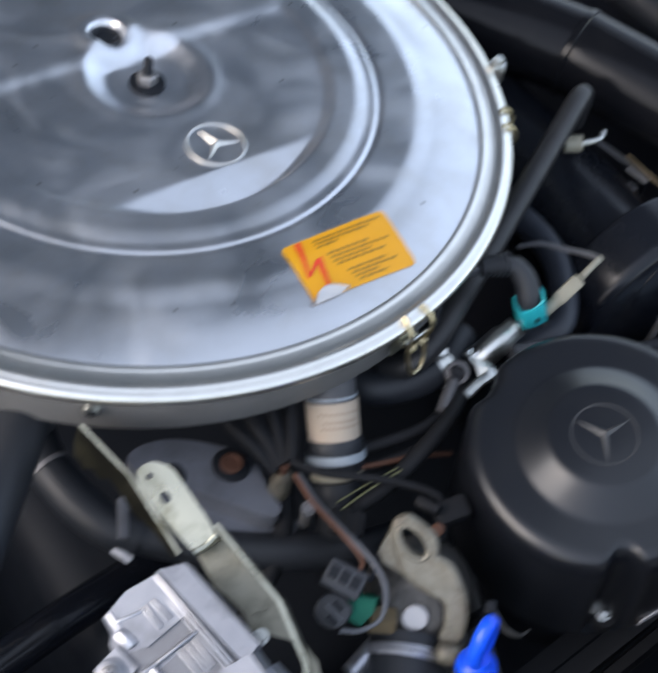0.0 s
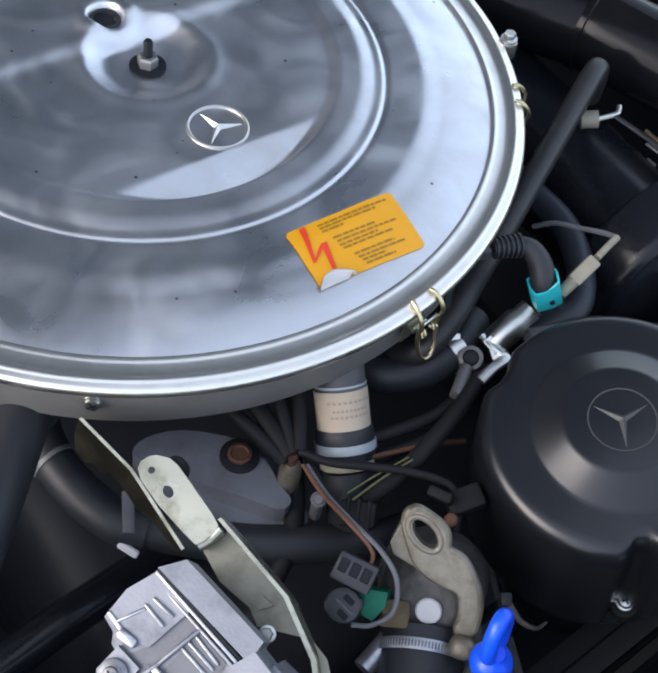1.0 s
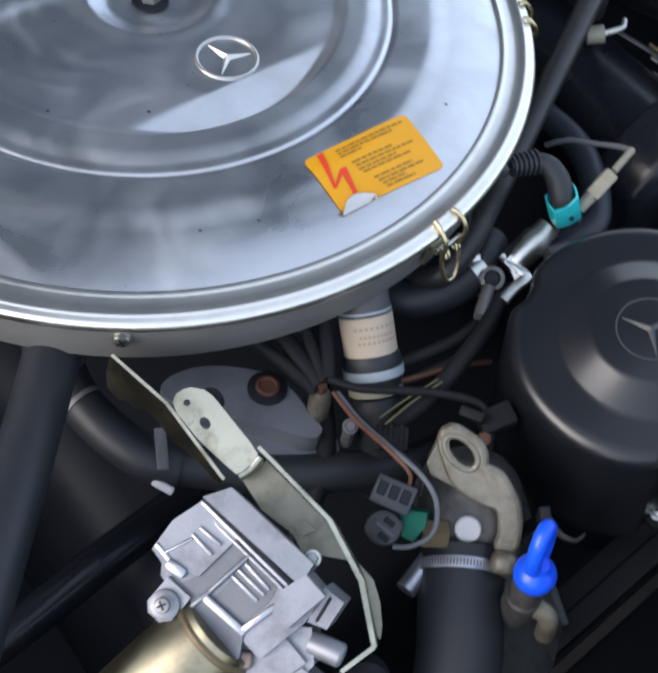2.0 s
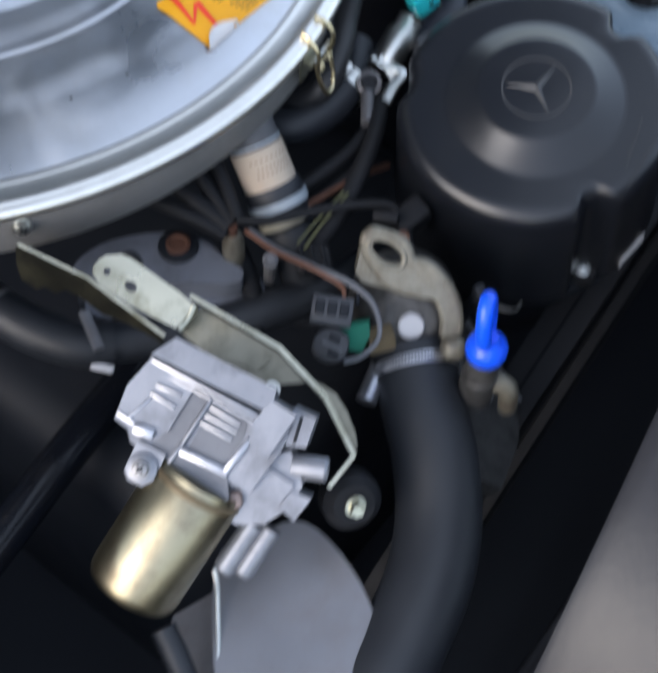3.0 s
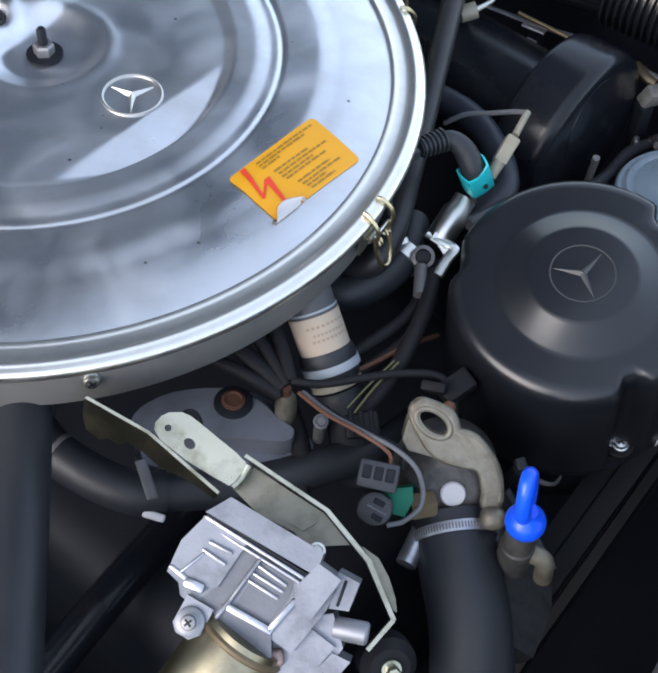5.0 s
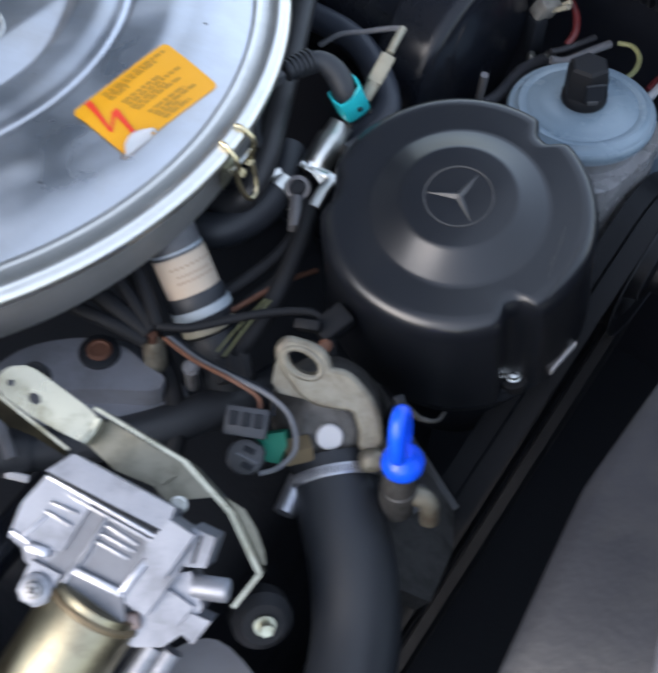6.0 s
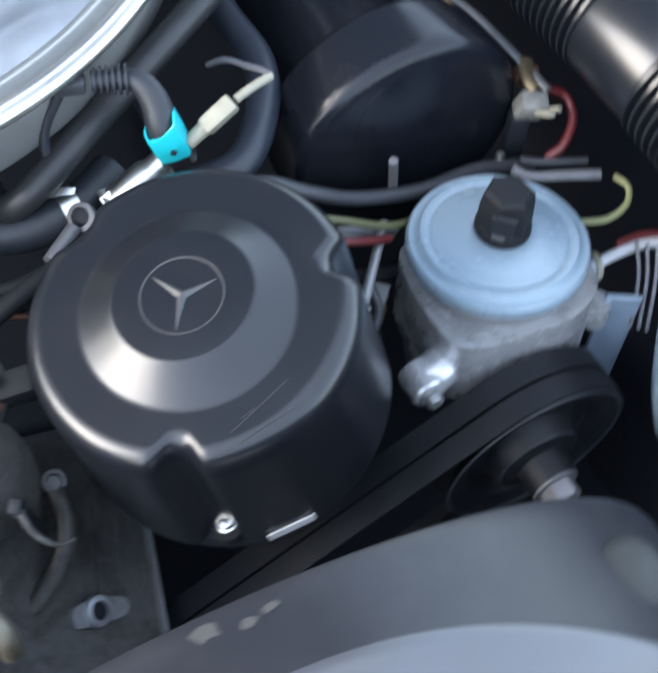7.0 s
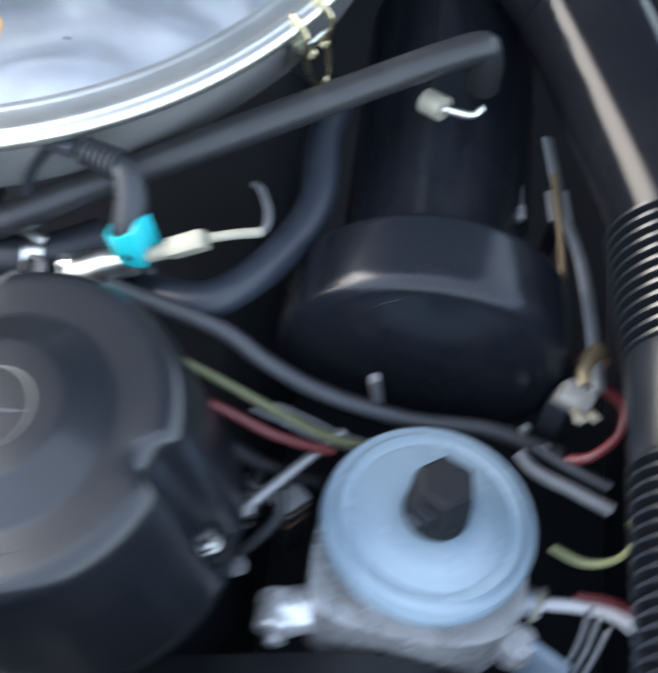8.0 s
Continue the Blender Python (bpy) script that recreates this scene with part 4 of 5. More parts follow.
WD = KF.to_3x3() @ Vector((0.0, -0.62, -0.78))
for o, d, outline in ((Vector((-0.046, -0.0115, -0.001)), Vector((1, 0.226, 0)), [(-32, 0), (0, 0), (0, -13), (-8, -12), (-12, -17), (-17, -16), (-21, -20), (-28, -18), (-31, -10)]),
                      (Vector((-0.006, -0.0112, -0.001)), Vector((1, 0, 0)), [(-40, 0), (0, 0), (0, -4), (-16, -7), (-28, -13), (-40, -13)])):
    xd = KF.to_3x3() @ d
    part("side_web", prism(outline, -0.0007, 0.0007, basis(KF @ o, xd.cross(-WD), xd), 0.0003, 1), ZINCD, brk, "dull olive plated web")
grom2 = part("rubber_mount", lathe([(0.0050, -0.013), (0.0054, -0.005), (0.0046, -0.0034)], KF @ Matrix.Translation((-0.037, 0.0035, 0)), 28), CABLE, brk, "black rubber mount")
part("upright", prism([(-8, 9), (-8, 7.4), (33, 12.6), (60, 8), (83, -3.2), (84.8, -1.9), (61, 10), (34, 14.4)], -0.030, 0.001, KF, 0.0004, 1), ZINC, brk)
part("inner_plate", prism([(-3, -6), (-3.5, 7), (12, 9), (33, 12), (50, 9), (36, -4), (28, -2.5), (12, -7)], -0.015, -0.013, KF, 0.0005, 1), ZINCM, brk, "stained olive plated web")
part("inner_step", prism([(24, -1), (31, 0.5), (33, 6.5), (27, 5)], -0.014, -0.0105, KF, 0.0012, 2), ZINCM, brk)
part("gusset", prism([(54, 12.0), (60, 10.6), (82, 0.2), (83.6, 0.6), (79.5, 4.6), (71.5, 9.6), (63, 12.8)], -0.0135, -0.0120, KF, 0.0004, 1), ZINCM, brk)
part("end_tab", prism([(83, -2.6), (84.9, -2.6), (84.6, -19), (82.8, -19)], -0.012, 0.001, KF, 0.0004, 1), ZINC, brk)
grom = part("rubber_mount", lathe([(0.010, -0.016), (0.0128, -0.013), (0.0128, -0.004), (0.009, 0.0)], basis((0.159, -0.3095, 0.819), (0.1, -0.75, 0.65), (1, 0, 0)), 36), CABLE, brk, "black rubber mount")
bolt(grom, (0.1592, -0.3097, 0.8195), (0.1, -0.75, 0.65), 0.0033, ZINC, h=0.006)
bolt(brk, KF @ Vector((0.041, -0.002, -0.012)), KF.to_3x3() @ Z, 0.0027, SILVER)

# ---- thermostat housing, eye bracket, coolant hose ----
BF = basis((0.195, -0.22, 0.85), (-0.1003, -0.7519, 0.6516), (0.995, -0.0758, 0.0657))
eye = thing("lifting_eye", "stained plated steel lifting eye with oval slot", "lifting eye", at=(0.195, -0.22, 0.80))
OUT = [(-17, 20.6), (-14.5, 22.4), (-11, 21.8), (-2.5, 18), (0.8, 13.5), (2.5, 8), (9.5, 5.5), (15, -0.5), (19.5, -8), (21.5, -16), (21, -27), (15.5, -27), (16, -20), (13, -9.5), (4.5, -6.7), (-2.5, -4.6), (-9, 0), (-12.5, 5.5), (-16, 12), (-17.6, 17)]
part("eye_plate", prism(OUT, -0.006, -0.0005, BF, holes=((-8.2, 13.2, (7.8, 4.2, -38)),)), BEIGEM, eye)
part("side_flange", prism([(-16.5, 18), (-20, 13), (-22.5, 4), (-20, -1), (-9, -4.5), (-2, -5.5), (-8, 1), (-12, 6)], -0.017, -0.0058, BF, 0.0018, 3), BEIGEM, eye, "grimy folded side flange")
EDGE = OUT + OUT[:2]
part("rounded_edge", tube([BF @ Vector((x / 1000, y / 1000, -0.0031)) for x, y in EDGE], 0.0026, 10, 4), BEIGEM, eye)
rim = []
for k in range(26):
    a = 2 * math.pi * k / 24
    rim.append(BF @ (Vector((-0.0086, 0.0130, -0.0014)) + Matrix.Rotation(radians(-38), 3, "Z") @ Vector((0.0090 * math.cos(a), 0.0055 * math.sin(a), 0.0))))
part("slot_rim", tube(rim, 0.0016, 12, 3), BEIGEM, eye, "raised rolled rim of the slot")
part("foot", block((0.0118, 0.0106, 0.010), BF @ Matrix.Translation((0.0186, -0.0325, 0.0)), 0.0042, 4), BEIGEM, eye)

thermo = thing("thermostat_housing", "dirty grey alloy thermostat housing with white plug", "thermostat housing", at=(0.195, -0.225, 0.77))
part("dome", lathe([(0.026, -0.034), (0.0245, -0.018), (0.0205, -0.007), (0.0165, -0.0025), (0.0125, 0.0), (0.011, 0.0)], basis(BF @ Vector((0.000, -0.0205, -0.007)), BF.to_3x3() @ Z, (1, 0, 0)), 40), GRIMEC, thermo)
part("plug", lathe([(0.0060, -0.003), (0.0060, 0.0012), (0.0053, 0.002)], basis(BF @ Vector((0.0009, -0.0226, -0.0065)), BF.to_3x3() @ Z, (1, 0, 0)), 32), WHITE, thermo, "round white plug")
part("neck", tube([(0.1968, -0.2290, 0.8110), (0.1985, -0.245, 0.8020)], 0.0165, 28), GRIMEC, thermo)
HOSE = [(0.1978, -0.2315, 0.8090), (0.1995, -0.255, 0.8030), (0.2015, -0.280, 0.796), (0.1990, -0.307, 0.788), (0.190, -0.333, 0.783), (0.174, -0.358, 0.778), (0.155, -0.385, 0.770), (0.14, -0.43, 0.74)]
hose = thing("coolant_hose", "thick black rubber coolant hose with clamp", "coolant hose", at=(0.19, -0.30, 0.76))
part("hose", tube(HOSE, 0.0195, 32, 8), RUBBER, hose, smooth=60)
cb = basis((0.1983, -0.2400, 0.8068), (0.05, -0.965, -0.25), (1, 0, 0))
clamp = part("hose_clamp", lathe([(0.0199, -0.0026), (0.0207, -0.0026), (0.0209, 0.0), (0.0207, 0.0026), (0.0199, 0.0026)], cb, 48, caps=False), CASTW, hose, "dull worm-drive clamp")
for k in range(34):
    a = radians(22 + 136 * k / 33)
    part("clamp_tooth", block((0.0008, 0.0030, 0.0007), cb @ Matrix.Rotation(a, 4, "Z") @ Matrix.Translation((0.0207, 0, 0)) @ Matrix.Rotation(radians(90), 4, "X"), 0.0002, 1), CASTD, clamp)
part("worm_screw", tube([(0.1840, -0.2360, 0.809), (0.1738, -0.2530, 0.805)], 0.0050, 16), CASTW, clamp)


# ---- blue capped valve ----
valve = thing("bleed_valve", "bright blue plastic cap with finger loop on a metal pipe stub", "capped valve", at=(0.2225, -0.258, 0.80))
bc = Vector((0.2234, -0.2557, 0.8412))
bcap = part("cap", lathe([(0.0080, 0.000), (0.0088, 0.0012), (0.0093, 0.0032), (0.0093, 0.0052), (0.0086, 0.0074), (0.0074, 0.0090), (0.0059, 0.0103), (0.0047, 0.0118), (0.0040, 0.0140)], Matrix.Translation(bc), 40), BLUE, valve, "bright blue plastic cap")
loop = []
for k in range(17):
    a = 2 * math.pi * k / 16
    reach = 0.0015 + 0.0066 * math.sin(a) + 0.002 * (1 - math.cos(a))
    rise = 0.0212 - 0.0117 * math.cos(a)
    loop.append(bc + Vector((0.40 * reach - 0.15 * rise, 0.916 * reach, rise)))
part("tab", tube(loop, 0.0036, 16, 3, up=(0.916, -0.40, 0.01)), BLUE, bcap, "upright blue finger loop", 60)
part("pipe_stub", lathe([(0.0074, 0), (0.0074, -0.016), (0.0082, -0.017), (0.0082, -0.035)], Matrix.Translation(bc), 28), GRIMEC, valve, "stained metal pipe stub")
part("side_elbow", tube([bc + Vector((0.004, -0.001, -0.022)), bc + Vector((0.013, -0.004, -0.026)), bc + Vector((0.015, -0.006, -0.040))], 0.0046, 14), BEIGEM, valve, "stained metal elbow")
part("support", tube([bc + Vector((0, 0, -0.03)), bc + Vector((-0.012, 0.02, -0.06))], 0.006, 12), BEIGEM, valve)

# ---- breather hose with cream sleeve ----
breather = thing("breather_hose", "grey breather hose with cream paper sleeve and black joint", "breather hose", at=(0.142, -0.14, 0.80))
BC, bd = Vector((0.1360, -0.1180, 0.8500)).lerp(Vector((0.1500, -0.1660, 0.8180)), 0.7), Vector((0.300, -0.615, -0.730)).normalized()


def along(s):
    return BC + bd * (s - 0.042)


part("hose", tube([along(-0.02), along(0.02)], 0.0125, 28), GREYH, breather)
sleeve = part("sleeve", tube([along(0.014), along(0.034)], 0.0131, 32), TAPE, breather, "cream paper sleeve")
for k, (w, rows) in enumerate(((0.9, 0.0185), (0.7, 0.0225), (0.8, 0.0255))):
    q0 = along(rows)
    side = bd.cross(Z).normalized()
    face = side.cross(bd).normalized()
    bars = []
    for i in range(9):
        a0, a1 = -w + 2 * w * i / 9, -w + 2 * w * (i + 0.62) / 9
        pts = [q0 + bd * s0 + (side * math.sin(a) + face * math.cos(a) * (1 if face.z > 0 else -1)) * 0.0133 for s0, a in ((0, a0), (0, a1), (0.0012, a1), (0.0012, a0))]
        q = bmesh.new()
        q.faces.new([q.verts.new(p) for p in pts])
        bars.append(q)
    part("print_bars", join(*bars), INKL, sleeve, "faint dark print")
part("ridge", tube([along(0.0115), along(0.0125)], 0.0130, 28), BAND, breather)
part("joint", tube([along(0.033), along(0.038), along(0.050)], lambda t: 0.0135 + 0.001 * math.sin(t * 3.1), 28), RUBBER, breather, "black rubber joint")
part("band", tube([along(0.040), along(0.0445)], 0.0150, 32), BAND, breather, "blue-grey band")
part("lower_neck", tube([along(0.0495), along(0.053)], 0.0136, 28), CREAM, breather, "cream neck ring")
part("lower_hose", tube([along(0.055), along(0.075), along(0.09) + Vector((0, 0, -0.02))], 0.0125, 24), RUBBER, breather)

# ---- grey cam cover with plug ----
camc = thing("cam_cover", "flat grey painted cam cover casting with orange plug", "cam cover", at=(0.09, -0.17, 0.78))
part("casting", join(prism(rounded([(-44, -8), (-39.8, 1.8), (-24, 10.5), (1, 12), (18.8, 4), (29, -8), (36, -15), (31, -21.5), (9, -18.5), (-16, -15.8), (-34, -14)], 3), 0.780, 0.8125, Matrix.Translation((0.09, -0.165, 0)), 0.003, 3),
    prism(rounded([(-40, -18), (-37, 2), (-22, 16), (2, 21), (22, 14), (36, -2), (46, -16), (36, -24), (0, -28), (-30, -26)], 4), 0.770, 0.8000, Matrix.Translation((0.09, -0.165, 0)), 0.005, 3)), GREYC, camc)
plugb = part("plug_collar", lathe([(0.0100, 0.808), (0.0098, 0.8138), (0.008, 0.8145)], Matrix.Translation((0.0966, -0.1625, 0)), 28), DARK, camc)
part("plug", lathe([(0.0060, 0.810), (0.0060, 0.8155), (0.0045, 0.8160), (0.0038, 0.8152)], Matrix.Translation((0.0966, -0.1625, 0)), 24), RUST, plugb, "rusty orange plug")

# ---- pipes and hoses round the engine ----
def hose_thing(name, label, pts, r, mat, category="hose", segs=16, steps=8, flat=1.0):
    ob = part(name, tube(pts, r, segs, steps, flat=flat), mat, None, smooth=60)
    return tagged(ob, label, category)


hose_thing("vacuum_pipe", "matt black rigid vacuum pipe beside the air cleaner", [(0.150, -0.085, 0.833), (0.166, -0.098, 0.838), (0.180, -0.092, 0.851), (0.195, -0.052, 0.862), (0.218, 0.020, 0.875), (0.2400, 0.0890, 0.886), (0.2440, 0.0990, 0.880), (0.2445, 0.1010, 0.862)], 0.0067, SATINP, "pipe", 24)
strut = thing("intake_strut", "thick matt black tube with collar at the air cleaner", "tube", at=(0.003, -0.30, 0.83))
part("tube", tube([(0.001, -0.190, 0.855), (0.002, -0.230, 0.852), (0.003, -0.330, 0.848), (0.002, -0.42, 0.842)], 0.0128, 28), RUBBER, strut, smooth=60)
part("collar", lathe([(0.0130, 0), (0.0148, 0.001), (0.0148, 0.024), (0.0140, 0.026), (0.0128, 0.0265)], axis((0.001, -0.165, 0.856), (0.0015, -0.195, 0.8548)), 36), RUBBER, strut, "black rubber collar", 40)
heater = thing("heater_hose", "black rubber heater hose with bright clamp", "hose", at=(0.178, -0.098, 0.82))
part("hose", tube([(0.140, -0.100, 0.826), (0.158, -0.106, 0.828), (0.178, -0.098, 0.830), (0.192, -0.082, 0.832), (0.198, -0.060, 0.832)], 0.0095, 24), RUBBER, heater, smooth=60)
sideh = thing("side_hose", "black rubber hose under the cam cover with pale clamp strap", "hose", at=(0.045, -0.222, 0.77))
SIDE = [(-0.012, -0.150, 0.812), (0.003, -0.176, 0.806), (0.024, -0.194, 0.803), (0.046, -0.2045, 0.801), (0.062, -0.2045, 0.799)]
part("hose", tube(SIDE, 0.0110, 24), RUBBER, sideh, smooth=60)
part("lower_run", tube([(0.058, -0.2045, 0.799), (0.085, -0.2025, 0.797), (0.112, -0.199, 0.796), (0.141, -0.191, 0.795), (0.172, -0.178, 0.790), (0.20, -0.15, 0.775)], 0.0098, 20, 8), RUBBER, sideh, smooth=60)
part("clamp_strap", lathe([(0.0111, -0.0014), (0.0115, -0.0012), (0.0115, 0.0012), (0.0111, 0.0014)], axis((0.010, -0.1835, 0.805), (0.024, -0.194, 0.803)), 36, caps=False), CASTD, sideh, "pale steel clamp strap")
hose_thing("black_pipe", "glossy black painted pipe low in the bay", [(-0.06, -0.32, 0.70), (-0.001, -0.252, 0.712), (0.034, -0.208, 0.714), (0.10, -0.12, 0.700)], 0.011, GLOSSB, "pipe", 20)
hose_thing("coolant_pipe", "thin grey rubber hose between cover and steering pump", [(0.225, -0.075, 0.845), (0.262, -0.050, 0.838), (0.282, -0.040, 0.828), (0.300, -0.026, 0.815), (0.325, -0.002, 0.803), (0.348, 0.026, 0.796), (0.372, 0.045, 0.788)], 0.0036, GREYD, "hose", 14)
hose_thing("curved_hose", "blue-black curved rubber hose", [(0.200, 0.060, 0.838), (0.214, 0.041, 0.840), (0.239, 0.017, 0.840), (0.2505, -0.010, 0.840), (0.2520, -0.041, 0.839), (0.238, -0.055, 0.834), (0.215, -0.062, 0.825)], 0.0078, BLUEH, "hose", 18)

fit = bpy.data.objects["curved_hose"]
part("hose_end", lathe([(0.0080, 0), (0.0088, 0.001), (0.0088, 0.007), (0.0080, 0.008)], axis((0.2215, -0.0600, 0.8280), (0.2140, -0.0622, 0.8248)), 28, caps=False), RUBBER, fit, "thick black hose end")

# big air intake hose: smooth, ribbed, smooth sleeve, ribbed
intake = thing("air_intake_hose", "black corrugated air intake hose with smooth sleeves", "intake hose", at=(0.38, 0.09, 0.80))
PATHA = [(0.06, 0.190, 0.865), (0.13, 0.182, 0.866), (0.19, 0.173, 0.868), (0.238, 0.163, 0.868), (0.252, 0.157, 0.868), (0.318, 0.128, 0.866), (0.350, 0.113, 0.864)]
part("smooth_pipe", tube(PATHA, 0.028, 40, 8), PIPEB, intake, smooth=60)
part("pipe_seam", lathe([(0.0276, -0.0030), (0.0290, -0.0022), (0.0292, 0.0016), (0.0278, 0.0026)], axis((0.242, 0.1615, 0.868), (0.255, 0.1558, 0.868)), 48, caps=False), PIPEB, intake, smooth=50)


def ribs_along(p, q, n, r0, r1):
    m = axis(p, q)
    L = (Vector(q) - Vector(p)).length
    prof = []
    for i in range(n):
        for f, r in ((0.05, r0), (0.3, r1), (0.6, r1), (0.85, r0)):
            prof.append((r, L * (i + f) / n))
    return lathe(prof, m, 40)


P1, P2, P3, P4 = Vector((0.348, 0.114, 0.864)), Vector((0.393, 0.079, 0.861)), Vector((0.424, 0.052, 0.858)), Vector((0.490, -0.008, 0.850))
part("ribbed_section", ribs_along(P1, P2, 12, 0.0275, 0.0315), PLASTIC, intake, smooth=60)
part("smooth_sleeve", lathe([(0.030, 0), (0.0305, 0.002), (0.0305, (P3 - P2).length - 0.002), (0.030, (P3 - P2).length)], axis(P2, P3), 48), PLASTIC, intake, smooth=50)
part("ribbed_section", ribs_along(P3, P4, 18, 0.0275, 0.0315), PLASTIC, intake, smooth=60)

# black canister with domed end
can = thing("vacuum_canister", "glossy black painted canister with domed end", "canister", at=(0.29, 0.04, 0.74))

CAM = basis(car(0.0, 0.235, 0.812), U, V)
part("shell", lathe([(0.036, 0.02), (0.0400, 0.022), (0.0400, 0.1690), (0.0410, 0.1715), (0.0435, 0.1732), (0.0560, 0.1742), (0.0585, 0.1752), (0.0594, 0.1772), (0.0596, 0.1790), (0.0606, 0.2010), (0.0603, 0.2040), (0.0594, 0.2066), (0.0578, 0.2086), (0.0555, 0.2098), (0.0500, 0.2108), (0.0300, 0.2124), (0.002, 0.2134)], CAM, 96), GLOSSB, can, smooth=45)
part("pressed_disc", lathe([(0.0290, -0.0020), (0.0286, 0.0002), (0.0270, 0.0006), (0.002, 0.0008)], basis(CAM @ Vector((-0.002, 0.0240, 0.2118)), U + Z * 0.05, V), 64), GLOSSB, can, "satin black end disc", 60)
part("stud", tube([(0.3135, -0.006, 0.800), (0.3127, -0.011, 0.829)], 0.0022, 12), CASTD, can)

# ---- auxiliary air valve, teal connector, cream lead ----
aux = thing("idle_valve", "bright plated idle air valve with bracket", "valve", at=(0.21, -0.073, 0.82))
v0, v1 = Vector((0.2095, -0.0790, 0.8380)), Vector((0.2265, -0.0600, 0.8520))
part("barrel", lathe([(0.0060, -0.004), (0.0078, 0), (0.0078, 0.017), (0.0064, 0.020), (0.0064, 0.026)], axis(v0, v1), 28), SILVER, aux)
part("nut", lathe([(0.0085, -0.004), (0.0085, 0.001)], axis(v0, v1), 6), SILVER, aux)
part("strap", join(block((0.017, 0.0055, 0.0016), axis(Vector((0.2030, -0.0790, 0.8410)).lerp(Vector((0.2165, -0.0885, 0.8400)), 0.5), (0.190, -0.12, 0.90)) @ Matrix.Rotation(radians(-60), 4, "Z"), 0.0005, 1),
                   tube([(0.2030, -0.0790, 0.8425), (0.2100, -0.0845, 0.8425), (0.2165, -0.0885, 0.8410), (0.2110, -0.0955, 0.8395), (0.2055, -0.1045, 0.8380)], 0.0030, 8, 4, flat=0.45)), SILVER, aux)
eyl = part("eyelet", lathe([(0.0062, -0.002), (0.0062, 0.001), (0.0042, 0.0015), (0.0038, -0.002)], basis((0.1990, -0.0930, 0.8400), (-0.15, -0.6, 0.78), (1, 0, 0)), 28, caps=False), CASTD, aux)
part("eyelet_rivet", lathe([(0.0040, -0.002), (0.0036, 0.0002), (0.0024, 0.0004)], basis((0.1990, -0.0930, 0.8400), (-0.15, -0.6, 0.78), (1, 0, 0)), 20), DARK, eyl)
band = part("clamp_band", lathe([(0.0098, -0.004), (0.0106, -0.004), (0.0106, 0.004), (0.0098, 0.004)], axis((0.1900, -0.0855, 0.8315), (0.1966, -0.0780, 0.8325)), 40, caps=False), SILVER, heater, "bright hose clamp band")
part("ear", block((0.012, 0.005, 0.0012), basis((0.1865, -0.0850, 0.8420), (0.1, -0.5, 0.8), (1, 0.3, 0)), 0.0005, 1), SILVER, aux)
part("lower_stub", tube([(0.1975, -0.098, 0.838), (0.1945, -0.116, 0.836)], 0.0034, 14), CASTD, aux)

plug = thing("injector_plug", "teal plastic connector with black rubber boot", "connector", at=(0.222, -0.063, 0.85))
tm = basis((0.2272, -0.0625, 0.8690), (-0.35, -0.05, 0.9), (0.85, 0.40, 0.3))
cup = lathe([(0.0045, -0.0105), (0.0088, -0.0100), (0.0100, -0.0080), (0.0102, 0.0), (0.0102, 0.0062), (0.0090, 0.0064), (0.0082, -0.001)], tm, 40, caps=False)
inv = tm.inverted()
for vert in cup.verts:
    q = inv @ vert.co
    a4 = math.atan2(q.y, q.x)
    square = 1 / max(abs(math.cos(a4)), abs(math.sin(a4))) ** 0.6
    lobe = max(0.0, q.z + 0.001) * (0.18 * math.cos(2 * a4) + 0.30 * math.cos(a4))
    vert.co = tm @ Vector((q.x * square * 0.76, q.y * square * 0.68, q.z + lobe))
part("shell", cup, TEAL, plug, "teal plastic shell", 50)
part("latch", lathe([(0.0014, 0), (0.0012, 0.0008), (0.0006, 0.0009)], basis(tm @ Vector((0.001, -0.0071, -0.004)), tm.to_3x3() @ Vector((0, -1, 0)), (1, 0, 0)), 14), DARK, plug, "small dark round catch")
for sx in (-0.006, 0.006):
    part("horn", block((0.0022, 0.004, 0.006), tm @ Matrix.Translation((sx, -0.003, -0.0115)), 0.0006, 1), GREYG, plug)
part("contacts", block((0.012, 0.008, 0.008), tm @ Matrix.Translation((0.002, 0, -0.008)), 0.001), DARK, plug)
part("boot", tube([tm @ Vector((0, 0, -0.004)), tm @ Vector((0, 0, 0.004)), (0.2215, -0.0580, 0.8810), (0.2150, -0.0552, 0.8868), (0.2075, -0.0562, 0.8882), (0.1960, -0.0615, 0.8880)], lambda t: 0.0064 - 0.0022 * smooth(0.25, 0.9, t), 20), RUBBER, plug, "black rubber boot")
for k in range(6):
    f = -0.05 + 0.17 * k
    p = Vector((0.2085, -0.0556, 0.8880)).lerp(Vector((0.1950, -0.0620, 0.8880)), f)
    q = Vector((0.2085, -0.0556, 0.8880)).lerp(Vector((0.1950, -0.0620, 0.8880)), f + 0.075)
    part("boot_rib", tube([p, q], 0.0064 - 0.0002 * k, 18), RUBBER, plug)
part("end_sleeve", block((0.012, 0.0075, 0.0065), axis((0.1890, -0.0660, 0.8880), (0.1890, -0.0660, 0.90)) @ Matrix.Rotation(radians(28), 4, "Z"), 0.0012), GREYD, plug, "dark grey end sleeve")
